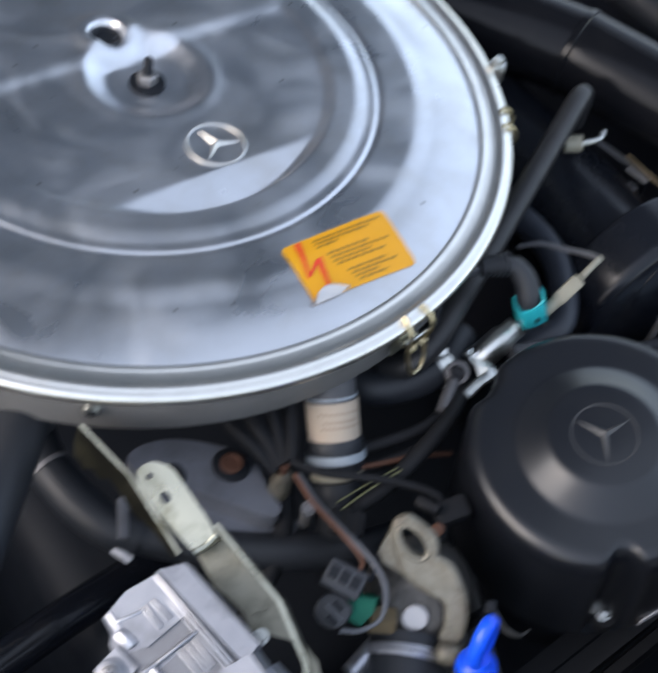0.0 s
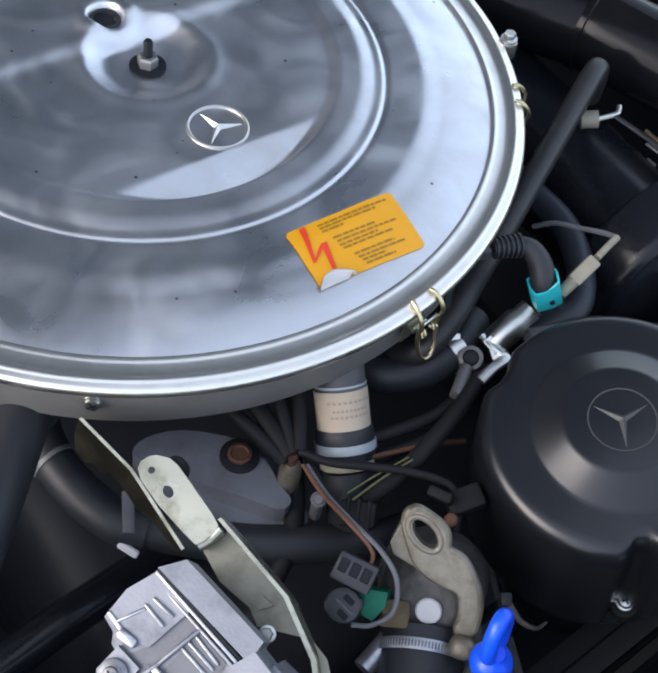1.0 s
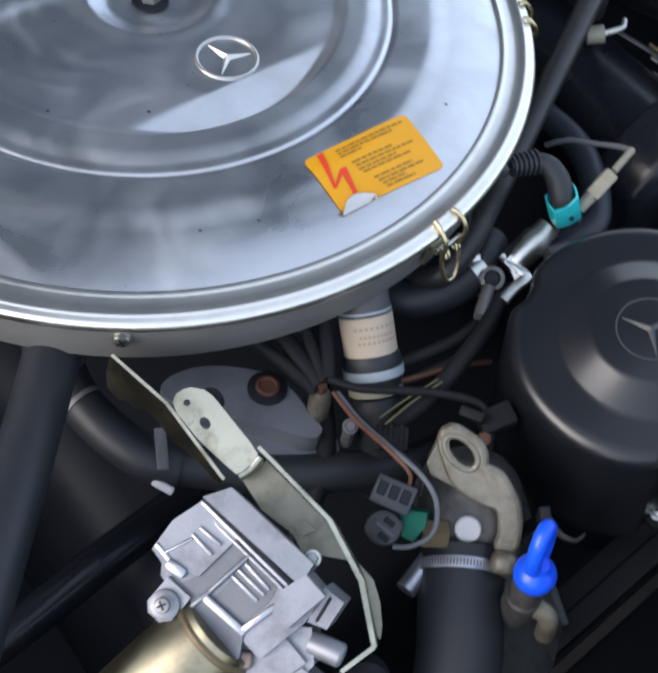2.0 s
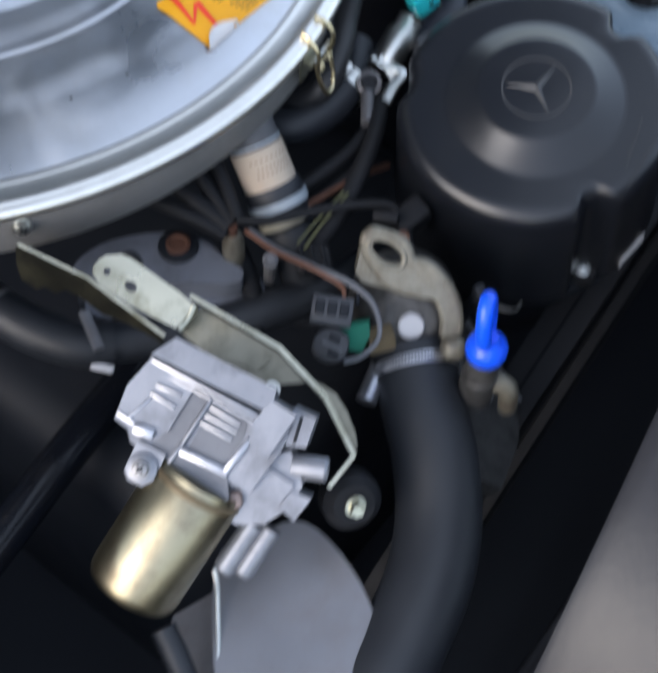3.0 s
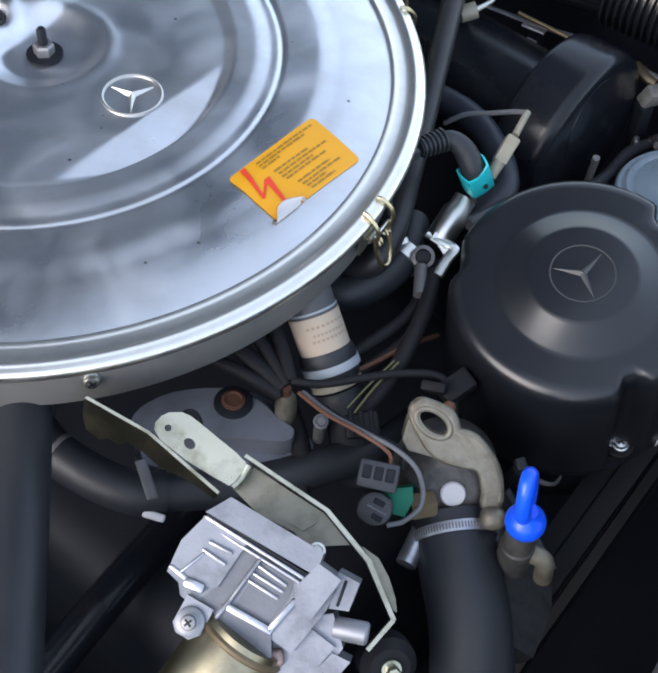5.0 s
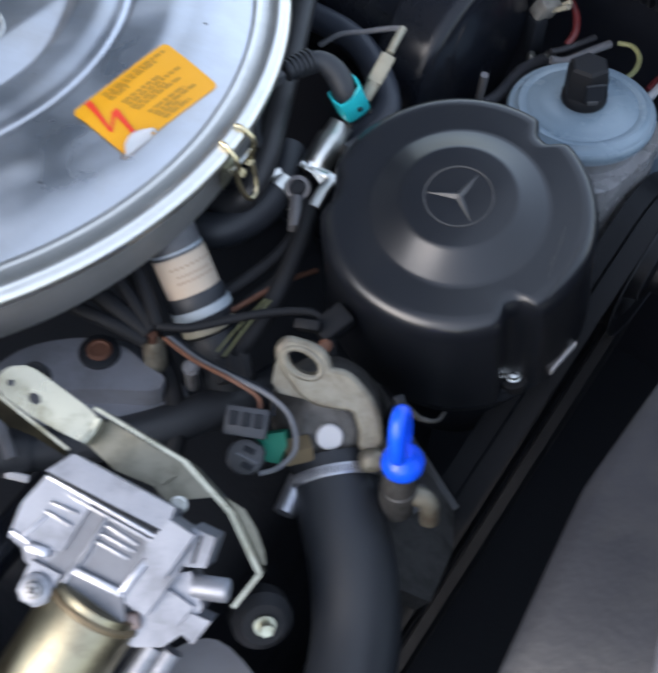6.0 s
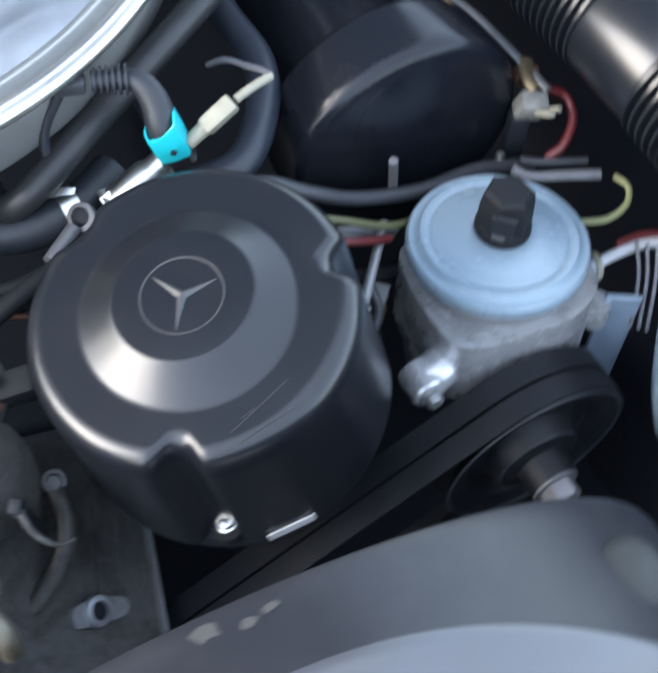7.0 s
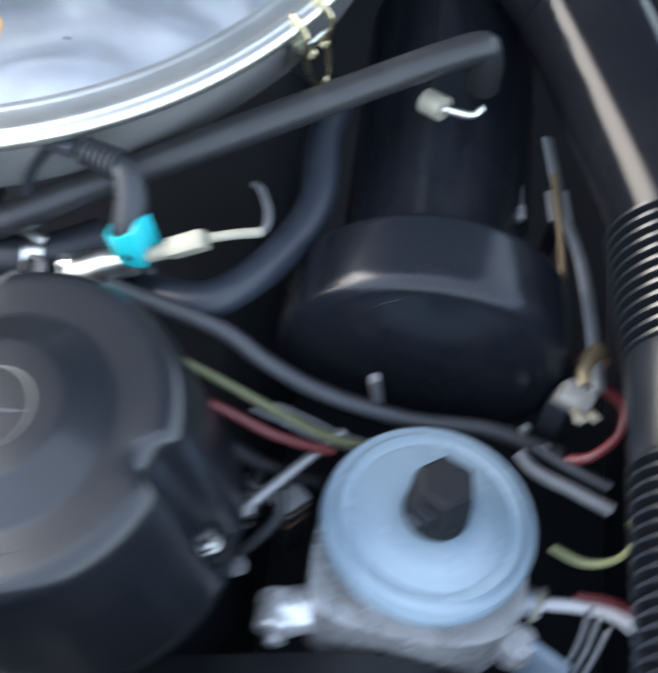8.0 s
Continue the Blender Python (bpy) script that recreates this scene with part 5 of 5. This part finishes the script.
part("cable", tube([(0.186, -0.068, 0.888), (0.185, -0.070, 0.884), (0.180, -0.078, 0.868), (0.184, -0.084, 0.850)], 0.0022, 10), RUBBER, plug)

lead = thing("cream_lead", "cream plastic plug with pale bent lead", "plug lead", at=(0.24, -0.05, 0.86))
c0, c1 = Vector((0.2370, -0.0600, 0.8670)), Vector((0.2505, -0.0435, 0.8790))
lb = axis(c0, c1)
part("plug_body", join(block((0.0075, 0.0075, 0.016), lb @ Matrix.Translation((0, 0, 0.015)), 0.0012), lathe([(0.0030, -0.002), (0.0034, 0.008)], lb, 16)), CREAM, lead)
part("pin", tube([c1, (0.2555, -0.0350, 0.8800), (0.2600, -0.0270, 0.8795)], 0.0019, 12), CREAM, lead)
part("wire", tube([(0.2600, -0.0270, 0.8795), (0.2545, -0.020, 0.874), (0.2440, -0.012, 0.866), (0.2320, -0.006, 0.860), (0.222, -0.002, 0.85)], 0.0014, 8), GREYP, lead)

clipm = thing("pipe_clip", "cream plastic clip with metal tip on the canister", "pipe clip", at=(0.245, 0.075, 0.85))
part("body", tube([(0.2395, 0.0720, 0.868), (0.2490, 0.0735, 0.870)], 0.0052, 16), CREAM, clipm)
part("tip", tube([(0.2490, 0.0735, 0.870), (0.2590, 0.0790, 0.872), (0.2600, 0.0840, 0.874)], 0.0016, 10), SILVER, clipm)

# ---- grey multi-plug and green sensor plug ----
sens = thing("sensor_plug", "grey and green sensor connectors on the thermostat housing", "connector", at=(0.165, -0.228, 0.80))
gm = basis((0.1730, -0.2360, 0.8280), (-0.2, -0.6, 0.75), (1, -0.2, 0.1))
part("green_body", prism([(-7, 5), (7.5, 4.5), (7, -2), (2, -9), (-3, -7)], -0.010, 0.0, basis((0.1700, -0.2325, 0.8310), (-0.2, -0.6, 0.75), (1, 0.05, 0.1)), 0.0016, 2), GREEN, sens, "green plastic body")
fin = basis((0.1590, -0.2370, 0.8310), (-0.15, -0.55, 0.8), (1, -0.5, 0.1))
part("grey_cap", join(lathe([(0.0060, -0.010), (0.0078, -0.008), (0.0082, 0.002), (0.0076, 0.0040), (0.0060, 0.0046)], fin, 24), block((0.0170, 0.0050, 0.007), fin @ Matrix.Rotation(radians(35), 4, "Z"), 0.001)), GREYD, sens, "dark grey round plug")
for sx, sy in ((0.0012, 0.0034), (0.0020, -0.0036)):
    part("slot", block((0.0052, 0.0026, 0.002), fin @ Matrix.Translation((sx, sy, 0.0042)) @ Matrix.Rotation(radians(-12), 4, "Z"), 0.0003, 1), DARK, sens)
part("slot_rib", block((0.0100, 0.0012, 0.0022), fin @ Matrix.Translation((0.001, -0.0001, 0.0046)) @ Matrix.Rotation(radians(-12), 4, "Z"), 0.0004, 1), GREYP, sens)
part("brass_neck", lathe([(0.0068, 0), (0.0068, 0.012)], axis((0.1760, -0.2335, 0.824), (0.190, -0.2315, 0.824)), 6), BRASSN, sens, "stained brass neck")
p2 = basis((0.1606, -0.2266, 0.8420), (-0.1, -0.5, 0.85), (1, -0.30, 0))
part("block_plug", block((0.0185, 0.0130, 0.012), p2, 0.0012), GREYD, sens, "grey four-way plug")
for k in (-1, 0, 1):
    part("slot", block((0.0040, 0.0062, 0.002), p2 @ Matrix.Translation((0.0054 * k, 0.001, 0.0056)), 0.0004, 1), DARK, sens)

loom = thing("sensor_wires", "twisted grey and orange wires", "wires", at=(0.15, -0.195, 0.82))
W0 = [(0.1300, -0.1740, 0.8360), (0.1420, -0.1900, 0.8400), (0.1560, -0.2050, 0.8460), (0.1700, -0.2170, 0.8480)]
part("grey_wire", tube(W0 + [(0.1790, -0.2270, 0.8440), (0.1805, -0.2370, 0.8340), (0.1725, -0.2430, 0.8290), (0.1640, -0.2440, 0.8270)], 0.0012, 8), GREYP, loom)
part("orange_wire", tube([Vector(p) + Vector((-0.002, -0.001, 0.001)) for p in W0[:3]] + [(0.1660, -0.2165, 0.8460), (0.1665, -0.2240, 0.8440)], 0.0010, 8), ORANGE, loom, "orange insulated wire")
part("dark_wire", tube([Vector(p) + Vector((0.002, 0.001, -0.001)) for p in W0] + [(0.1720, -0.2260, 0.8440)], 0.0010, 8), DARK, loom)
nut = thing("terminal_nut", "small cream-stained terminal nut on the cam cover", "terminal nut", at=(0.123, -0.172, 0.81))
part("nut", lathe([(0.0055, 0.806), (0.0055, 0.820), (0.0050, 0.825), (0.0030, 0.828)], Matrix.Translation((0.1225, -0.1690, 0)), 16), BEIGEM, nut)
part("stem", lathe([(0.0024, 0.828), (0.0024, 0.833)], Matrix.Translation((0.1225, -0.1690, 0)), 12), RUST, nut)


# ---- engine front below the cover ----
front = thing("timing_cover", "dull grey alloy timing cover plate with bolt boss", "timing cover", at=(0.2436, -0.2176, 0.60))
FP = basis((0.2436, -0.2176, 0.735), (0.7283, 0.0455, 0.6837), (0.4570, -0.7763, -0.4352))
part("plate", prism([(-75, 36), (20, 36), (34, 10), (42, -40), (20, -64), (-20, -58), (-48, -30), (-75, -20)], -0.009, 0.0, FP, 0.002, 2), GRIMEC, front)
part("edge_rib", prism([(-75, 35.2), (20, 35.2), (20, 37.4), (-75, 37.4)], -0.010, 0.0030, FP, 0.0008, 2), STEEL, front)
part("edge_rib", prism([(-70, 43), (16, 43), (16, 44.2), (-70, 44.2)], -0.018, -0.006, FP, 0.0004, 1), STEEL, front)
part("lug", prism(rounded([(-3.5, -12), (4.5, -12), (5.5, -3), (4.5, 15), (-2.5, 16), (-5.5, 2)], 3), -0.001, 0.0032, FP, 0.0012, 2), STEEL, front)
part("boss", lathe([(0.0072, 0.002), (0.0066, 0.0048), (0.0042, 0.0050), (0.0040, 0.0020)], FP, 28, caps=False), CASTW, front, "bright worn bolt boss")
part("boss_bore", lathe([(0.0041, 0), (0.0041, 0.0040), (0.001, 0.0041)], FP, 20), DARK, front, "dark open bore")
part("cast_rib", prism([(-44, 8), (-6, 4), (-6, 6.4), (-44, 11)], -0.001, 0.0024, FP, 0.0008, 2), GRIMEC, front)
part("cast_rib", prism([(-60, 22), (-18, 18), (-18, 19.5), (-60, 24.5)], -0.001, 0.0018, FP, 0.0006, 2), GRIMEC, front)
hose_thing("curved_pipe", "dull grey metal pipe curving down the engine front", [(0.219, -0.185, 0.775), (0.2275, -0.196, 0.770), (0.2300, -0.212, 0.762), (0.2220, -0.232, 0.752), (0.2080, -0.246, 0.745)], 0.0042, GRIMEC, "pipe", 14)
pb = thing("pipe_bolt", "bright plated bolt on the engine front", "bolt", at=(0.2172, -0.1834, 0.77))
bolt(pb, (0.2172, -0.1834, 0.7787), (0.3, -0.5, 0.8), 0.0038, CASTD)

# ---- lower casting under the actuator ----
lowc = thing("alternator_casting", "pale grey alloy casting under the actuator", "casting", at=(0.13, -0.34, 0.70))
part("shell", prism(rounded([(-32, 20), (-10, 34), (10, 36), (27, 12), (34, -20), (28, -60), (-30, -60)], 4), 0.735, 0.790, Matrix.Translation((0.130, -0.338, 0)), 0.017, 6), SHELLC, lowc)
part("step", prism([(-52, 6), (-30, 16), (-28, -60), (-60, -60)], 0.735, 0.776, Matrix.Translation((0.130, -0.338, 0)), 0.004, 3), CASTD, lowc)
hose_thing("wire_guide", "thin pale steel wire guide on the casting", [(0.098, -0.322, 0.800), (0.0985, -0.330, 0.796), (0.0965, -0.352, 0.790), (0.094, -0.372, 0.786)], 0.0012, SILVER, "wire guide", 8)
hose_thing("motor_cable", "black sleeved cable under the motor can", [(0.075, -0.345, 0.80), (0.082, -0.365, 0.79), (0.09, -0.40, 0.77)], 0.0055, RUBBER, "cable", 14)

# ---- cables over the cam cover ----
def cable(label, pts, r=0.0032, mat=None):
    return tagged(part("cable", tube(pts, r, 10), mat or CABLE, None, smooth=60), label, "cable", "engine cables")


BL = "black rubber sleeved cable over the cam cover"
cable(BL, [(0.080, -0.118, 0.846), (0.092, -0.140, 0.842), (0.106, -0.155, 0.838), (0.121, -0.168, 0.832)], 0.0045)
cable(BL, [(0.092, -0.115, 0.848), (0.104, -0.136, 0.846), (0.114, -0.152, 0.840), (0.123, -0.168, 0.834)], 0.0034)
cable(BL, [(0.105, -0.112, 0.848), (0.115, -0.132, 0.848), (0.121, -0.150, 0.842), (0.125, -0.167, 0.836)], 0.0034)
cable(BL, [(0.068, -0.135, 0.836), (0.086, -0.152, 0.838), (0.104, -0.163, 0.836), (0.119, -0.171, 0.830)], 0.0034)
cable(BL, [(0.125, -0.168, 0.837), (0.140, -0.171, 0.838), (0.158, -0.170, 0.840), (0.178, -0.168, 0.840), (0.197, -0.169, 0.838), (0.203, -0.178, 0.834), (0.204, -0.187, 0.828)], 0.0021)
cable("black cable running behind the breather hose", [(0.150, -0.150, 0.828), (0.166, -0.141, 0.829), (0.186, -0.126, 0.830), (0.200, -0.106, 0.830), (0.208, -0.088, 0.830)], 0.0034)
cable("black cable running behind the breather hose", [(0.150, -0.160, 0.822), (0.170, -0.149, 0.825), (0.188, -0.136, 0.828), (0.200, -0.118, 0.830), (0.206, -0.096, 0.828)], 0.0032)
cable("brown insulated wire behind the breather hose", [(0.148, -0.162, 0.828), (0.166, -0.153, 0.828), (0.186, -0.142, 0.828), (0.204, -0.130, 0.82)], 0.0014, RUST)
cable("thick black cable to the distributor", [(0.160, -0.178, 0.822), (0.176, -0.162, 0.832), (0.188, -0.143, 0.838), (0.198, -0.122, 0.838), (0.204, -0.10, 0.834)], 0.0045)
cable("yellow-green insulated wire behind the breather hose", [(0.151, -0.183, 0.834), (0.162, -0.173, 0.838), (0.176, -0.160, 0.840)], 0.0005, YGREEN)
cable("yellow-green insulated wire behind the breather hose", [(0.154, -0.186, 0.834), (0.165, -0.174, 0.838), (0.178, -0.161, 0.840)], 0.0006, YGREEN)
cable("black cable low beside the engine", [(0.105, -0.105, 0.83), (0.118, -0.14, 0.81), (0.13, -0.19, 0.80), (0.12, -0.23, 0.78)], 0.005)

cl = thing("cable_plug", "black moulded cable plug with orange cap", "cable plug", at=(0.2075, -0.176, 0.82))
part("body", block((0.018, 0.012, 0.012), basis((0.206, -0.1735, 0.834), (-0.2, -0.3, 0.9), (1, 0.6, 0)), 0.002), CABLE, cl)
part("clip", block((0.012, 0.005, 0.010), basis((0.194, -0.176, 0.838), (-0.3, -0.4, 0.9), (1, -0.3, 0)), 0.001), CABLE, cl)
part("orange_cap", lathe([(0.0032, 0), (0.0032, 0.006), (0.002, 0.007)], basis((0.2013, -0.1824, 0.831), (-0.2, -0.6, 0.7), (1, 0, 0)), 16), ORANGE, cl, "small orange cap")
sb = thing("cover_bolt", "small bright bolt beside the cam cover", "bolt", at=(0.1386, -0.1826, 0.80))
bolt(sb, (0.1386, -0.1826, 0.8226), (0, -0.5, 0.85), 0.0028, CASTD)
part("stem", tube([(0.1386, -0.1826, 0.8226), (0.1386, -0.178, 0.80)], 0.003, 10), PAN, sb)
dp = thing("black_bracket_plug", "black plastic plug under the breather hose", "plug", at=(0.158, -0.187, 0.82))
part("body", block((0.017, 0.012, 0.010), basis((0.158, -0.1880, 0.826), (-0.1, -0.5, 0.85), (1, 0.1, 0)), 0.0015), CABLE, dp)
for k in (-1, 0, 1):
    part("fin", block((0.002, 0.013, 0.011), basis((0.158 + 0.005 * k, -0.1880, 0.827), (-0.1, -0.5, 0.85), (1, 0.1, 0)), 0.0005, 1), CABLE, dp)
lp = thing("guide_pin", "dull steel guide pin with pale foot", "guide pin", at=(0.0563, -0.2175, 0.79))
part("pin", tube([(0.0515, -0.2010, 0.8230), (0.0570, -0.2190, 0.8180)], 0.0030, 12, flat=0.5), CASTD, lp)
part("foot", block((0.011, 0.004, 0.002), basis((0.0563, -0.2175, 0.7995), (0, -0.5, 0.85), (1, -0.4, 0)), 0.0008, 1), WHITE, lp)
rc = thing("lever_connector", "dark connector with pale lever beside the lifting eye", "connector", at=(0.2297, -0.2219, 0.82))
part("body", block((0.005, 0.006, 0.006), basis((0.2285, -0.2215, 0.838), (0, -0.4, 0.9), (1, 0.2, 0)), 0.001), DARK, rc)
part("lever", tube([(0.2300, -0.2230, 0.838), (0.2370, -0.2270, 0.832), (0.2450, -0.2270, 0.828), (0.250, -0.222, 0.826)], lambda t: 0.0017 - 0.0010 * t, 10), GRIMEC, rc)
part("stem", tube([(0.2285, -0.2215, 0.835), (0.225, -0.21, 0.79)], 0.003, 10), DARK, rc)

# ---- beside the steering pump ----
sr = thing("stay_rod", "dull grey steel stay rod beside the distributor", "stay rod", at=(0.316, -0.05, 0.79))
part("rod", tube([(0.3190, -0.0760, 0.8080), (0.3148, -0.0270, 0.8040)], 0.0024, 12), PAN, sr)
part("eyelet", block((0.007, 0.005, 0.0016), basis((0.3195, -0.079, 0.8075), (0.2, -0.4, 0.9), (0.3, 1, 0)), 0.0006, 1), PAN, sr)
b1 = thing("stay_bolt", "bright plated bolt on the stay", "bolt", at=(0.3167, -0.0605, 0.78))
bolt(b1, (0.3167, -0.0605, 0.7911), (0.2, -0.5, 0.8), 0.0030, CASTD)
b2 = thing("stay_bolt", "bright plated bolt on the stay", "bolt", at=(0.330, -0.090, 0.78))
bolt(b2, (0.3300, -0.0900, 0.7880), (0.2, -0.5, 0.8), 0.0030, CASTD)
WL = "insulated wire beside the steering pump"
cable("yellow-green " + WL, [(0.262, -0.075, 0.846), (0.283, -0.062, 0.838), (0.301, -0.050, 0.828), (0.318, -0.034, 0.812), (0.330, -0.015, 0.800)], 0.0018, YGREEN)
cable("brown-red " + WL, [(0.270, -0.080, 0.838), (0.290, -0.066, 0.830), (0.306, -0.054, 0.820), (0.320, -0.036, 0.806)], 0.0020, RED)
cable("black " + WL, [(0.275, -0.085, 0.828), (0.296, -0.070, 0.815), (0.312, -0.056, 0.80), (0.33, -0.03, 0.78)], 0.0030)
cable("grey " + WL, [(0.3180, -0.060, 0.800), (0.3240, -0.066, 0.790), (0.3220, -0.080, 0.775), (0.318, -0.09, 0.76)], 0.0026, GREYD)
relay = thing("wire_junction", "pale terminal block with wires behind the steering pump", "terminal block", at=(0.3636, 0.051, 0.79))
part("body", block((0.014, 0.010, 0.014), basis((0.3640, 0.0515, 0.820), (0.3, -0.2, 0.9), (1, 0.4, 0)), 0.002), GRIME, relay)
part("clip", block((0.012, 0.008, 0.010), basis((0.3575, 0.0665, 0.824), (0.3, -0.2, 0.9), (1, 0.4, 0)), 0.002), RUST, relay, "brown clip")
part("foot", block((0.010, 0.010, 0.030), basis((0.3600, 0.050, 0.800), (0, 0, 1), (1, 0.4, 0)), 0.002), DARK, relay)
part("prong", block((0.0045, 0.0030, 0.012), basis((0.3715, 0.0455, 0.8235), (0.55, -0.5, 0.6), (1, 0.4, 0)), 0.0008), CREAM, relay, "cream prong")
part("prong", block((0.0035, 0.0030, 0.010), basis((0.3745, 0.0500, 0.8225), (0.65, -0.3, 0.6), (1, 0.4, 0)), 0.0008), CREAM, relay, "cream prong")
part("wrap", tube([(0.3555, 0.0705, 0.829), (0.3600, 0.0600, 0.828), (0.3650, 0.0560, 0.8265)], 0.0042, 14, 6, flat=0.7), BRASSN, relay, "brown tape wrap")
part("tip", lathe([(0.0026, 0), (0.0026, 0.006), (0.0016, 0.008)], Matrix.Translation((0.3562, 0.0377, 0.790)), 12), SILVER, relay)
part("tip", lathe([(0.0022, 0), (0.0022, 0.005), (0.0014, 0.007)], Matrix.Translation((0.3670, 0.0400, 0.788)), 12), SILVER, relay)
cable("red " + WL, [(0.366, 0.060, 0.825), (0.378, 0.0660, 0.818), (0.3850, 0.0580, 0.812), (0.3840, 0.0460, 0.806), (0.378, 0.040, 0.80)], 0.0024, RED)
cable("grey " + WL, [(0.3640, 0.0250, 0.803), (0.3736, 0.0260, 0.8005), (0.3900, 0.0330, 0.8000), (0.4046, 0.0395, 0.7990)], 0.0026, GREYP)
cable("grey sleeved " + WL, [(0.3660, 0.0330, 0.802), (0.3762, 0.0366, 0.8005), (0.3870, 0.0410, 0.8000), (0.3970, 0.0460, 0.7990)], 0.0020, GREYD)
cable("pale yellow " + WL, [(0.4000, 0.012, 0.793), (0.4130, 0.0170, 0.795), (0.4200, 0.0270, 0.797), (0.4190, 0.0380, 0.797), (0.4120, 0.0440, 0.795)], 0.0016, PALEY)
cable("white " + WL, [(0.4130, -0.0060, 0.788), (0.4230, 0.0040, 0.790), (0.4360, 0.0140, 0.790), (0.4520, 0.0200, 0.786)], 0.0026, WHITE)
cable("red " + WL, [(0.4200, 0.0060, 0.792), (0.4310, 0.0150, 0.793), (0.4440, 0.0210, 0.790)], 0.0018, RED)
stub = thing("hose_stub", "dull alloy hose stub on the steering pump", "hose stub", at=(0.41, -0.008, 0.775))
part("barrel", tube([(0.400, -0.014, 0.786), (0.4150, -0.0050, 0.787)], 0.0058, 18), CAST, stub)
part("collar", tube([(0.4120, -0.0068, 0.787), (0.4140, -0.0056, 0.787)], 0.0070, 18), CREAM, stub)
tank = thing("washer_tank", "pale blue plastic tank beside the radiator", "plastic tank", at=(0.484, -0.02, 0.60))
TK = [Vector((0.006, 0.006, -0.015)) + p for p in (Vector((0.4520, -0.0080, 0.790)), Vector((0.4560, -0.0270, 0.772)), Vector((0.4620, -0.0400, 0.752)), Vector((0.4720, -0.0420, 0.730)), Vector((0.4900, -0.0300, 0.715)), Vector((0.515, -0.010, 0.70)))]
part("shell", tube(TK, lambda t: 0.0105 + 0.004 * t, 24, 8, flat=0.8), TANKB, tank, smooth=60)
part("filler", lathe([(0.0055, 0), (0.0055, 0.004), (0.004, 0.0045)], basis((0.4660, -0.0270, 0.753), (0.0, -0.6, 0.8), (1, 0, 0)), 20), DARK, tank, "dark round opening")
strip = thing("side_bracket", "flat blue-grey painted steel bracket beside the pump", "bracket", at=(0.43, -0.01, 0.62))
part("plate", block((0.018, 0.003, 0.170), basis((0.4300, -0.0130, 0.695), (0, 0, 1), (0.75, 0.2, 0)), 0.001, 1), TANKB, strip)
for k in range(3):
    cable("thin grey wire beside the bracket", [(0.428 + 0.005 * k, 0.004, 0.800), (0.434 + 0.004 * k, -0.004, 0.785), (0.438 + 0.004 * k, -0.014, 0.760)], 0.0010, GREYP)
rail = thing("bay_rail", "dull grey steel rail beside the intake hose", "rail", at=(0.31, 0.09, 0.80))
part("strip", tube([(0.2673, 0.1246, 0.8340), (0.2989, 0.1034, 0.8340), (0.3280, 0.0877, 0.8330), (0.3703, 0.0566, 0.8280)], 0.0030, 12, flat=0.4), STEEL, rail)
part("flat_strip", block((0.050, 0.0065, 0.0016), axis((0.2720, 0.1004, 0.834), (0.2720, 0.1004, 0.90)) @ Matrix.Rotation(math.atan2(-0.0328, 0.0375), 4, "Z"), 0.0006, 1), CASTD, rail)
part("tab", block((0.016, 0.010, 0.0016), basis((0.297, 0.103, 0.834), (0, 0, 1), (0.8, -0.6, 0)), 0.0006, 1), PAN, rail)
part("strip_end", block((0.0075, 0.0075, 0.004), axis((0.2895, 0.0850, 0.8345), (0.2895, 0.0850, 0.90)) @ Matrix.Rotation(math.atan2(-0.0328, 0.0375), 4, "Z"), 0.001), PAN, rail)
part("post", tube([(0.300, 0.10, 0.83), (0.300, 0.10, 0.79)], 0.003, 8), DARK, rail)
cable("brown insulated wire along the rail", [(0.286, 0.109, 0.84), (0.31, 0.09, 0.838), (0.334, 0.070, 0.836), (0.350, 0.060, 0.828)], 0.0014, BRASSN)


for k, (dy, dz) in enumerate(((0.0, 0.0), (0.006, -0.004), (0.012, -0.009))):
    cable("thin pale grey wire behind the stay rod", [(0.288, -0.052 + dy, 0.812 + dz), (0.300, -0.046 + dy, 0.812 + dz), (0.311, -0.038 + dy, 0.806 + dz), (0.320, -0.026 + dy, 0.796 + dz)], 0.0010, GREYP)

# ribbed fittings under the stay rod
fitting = thing("ribbed_fitting", "dull steel ribbed fitting under the stay rod", "fitting", at=(0.307, -0.066, 0.74))
fa = axis((0.3105, -0.0740, 0.772), (0.3015, -0.0560, 0.792))
part("stem", lathe([(0.0040, -0.030), (0.0040, 0.024), (0.0030, 0.026)], fa, 18), DARK, fitting)
for k in range(5):
    part("rib", lathe([(0.0035, 0.0), (0.0062, 0.0004), (0.0064, 0.0012), (0.0035, 0.0018)], fa @ Matrix.Translation((0, 0, 0.0045 * k)), 20), STEEL, fitting, "dull steel rib")
small = thing("stacked_terminal", "small dark terminal with pale steel washers", "terminal", at=(0.320, -0.056, 0.74))
part("post", block((0.010, 0.010, 0.050), Matrix.Translation((0.3200, -0.0560, 0.765)), 0.0015), DARK, small)
for z, mat in ((0.7905, STEEL), (0.7840, BEIGEM), (0.7740, RUST)):
    part("washer", block((0.0112, 0.0112, 0.0016), Matrix.Translation((0.3200, -0.0560, z)), 0.0004, 1), mat, small)
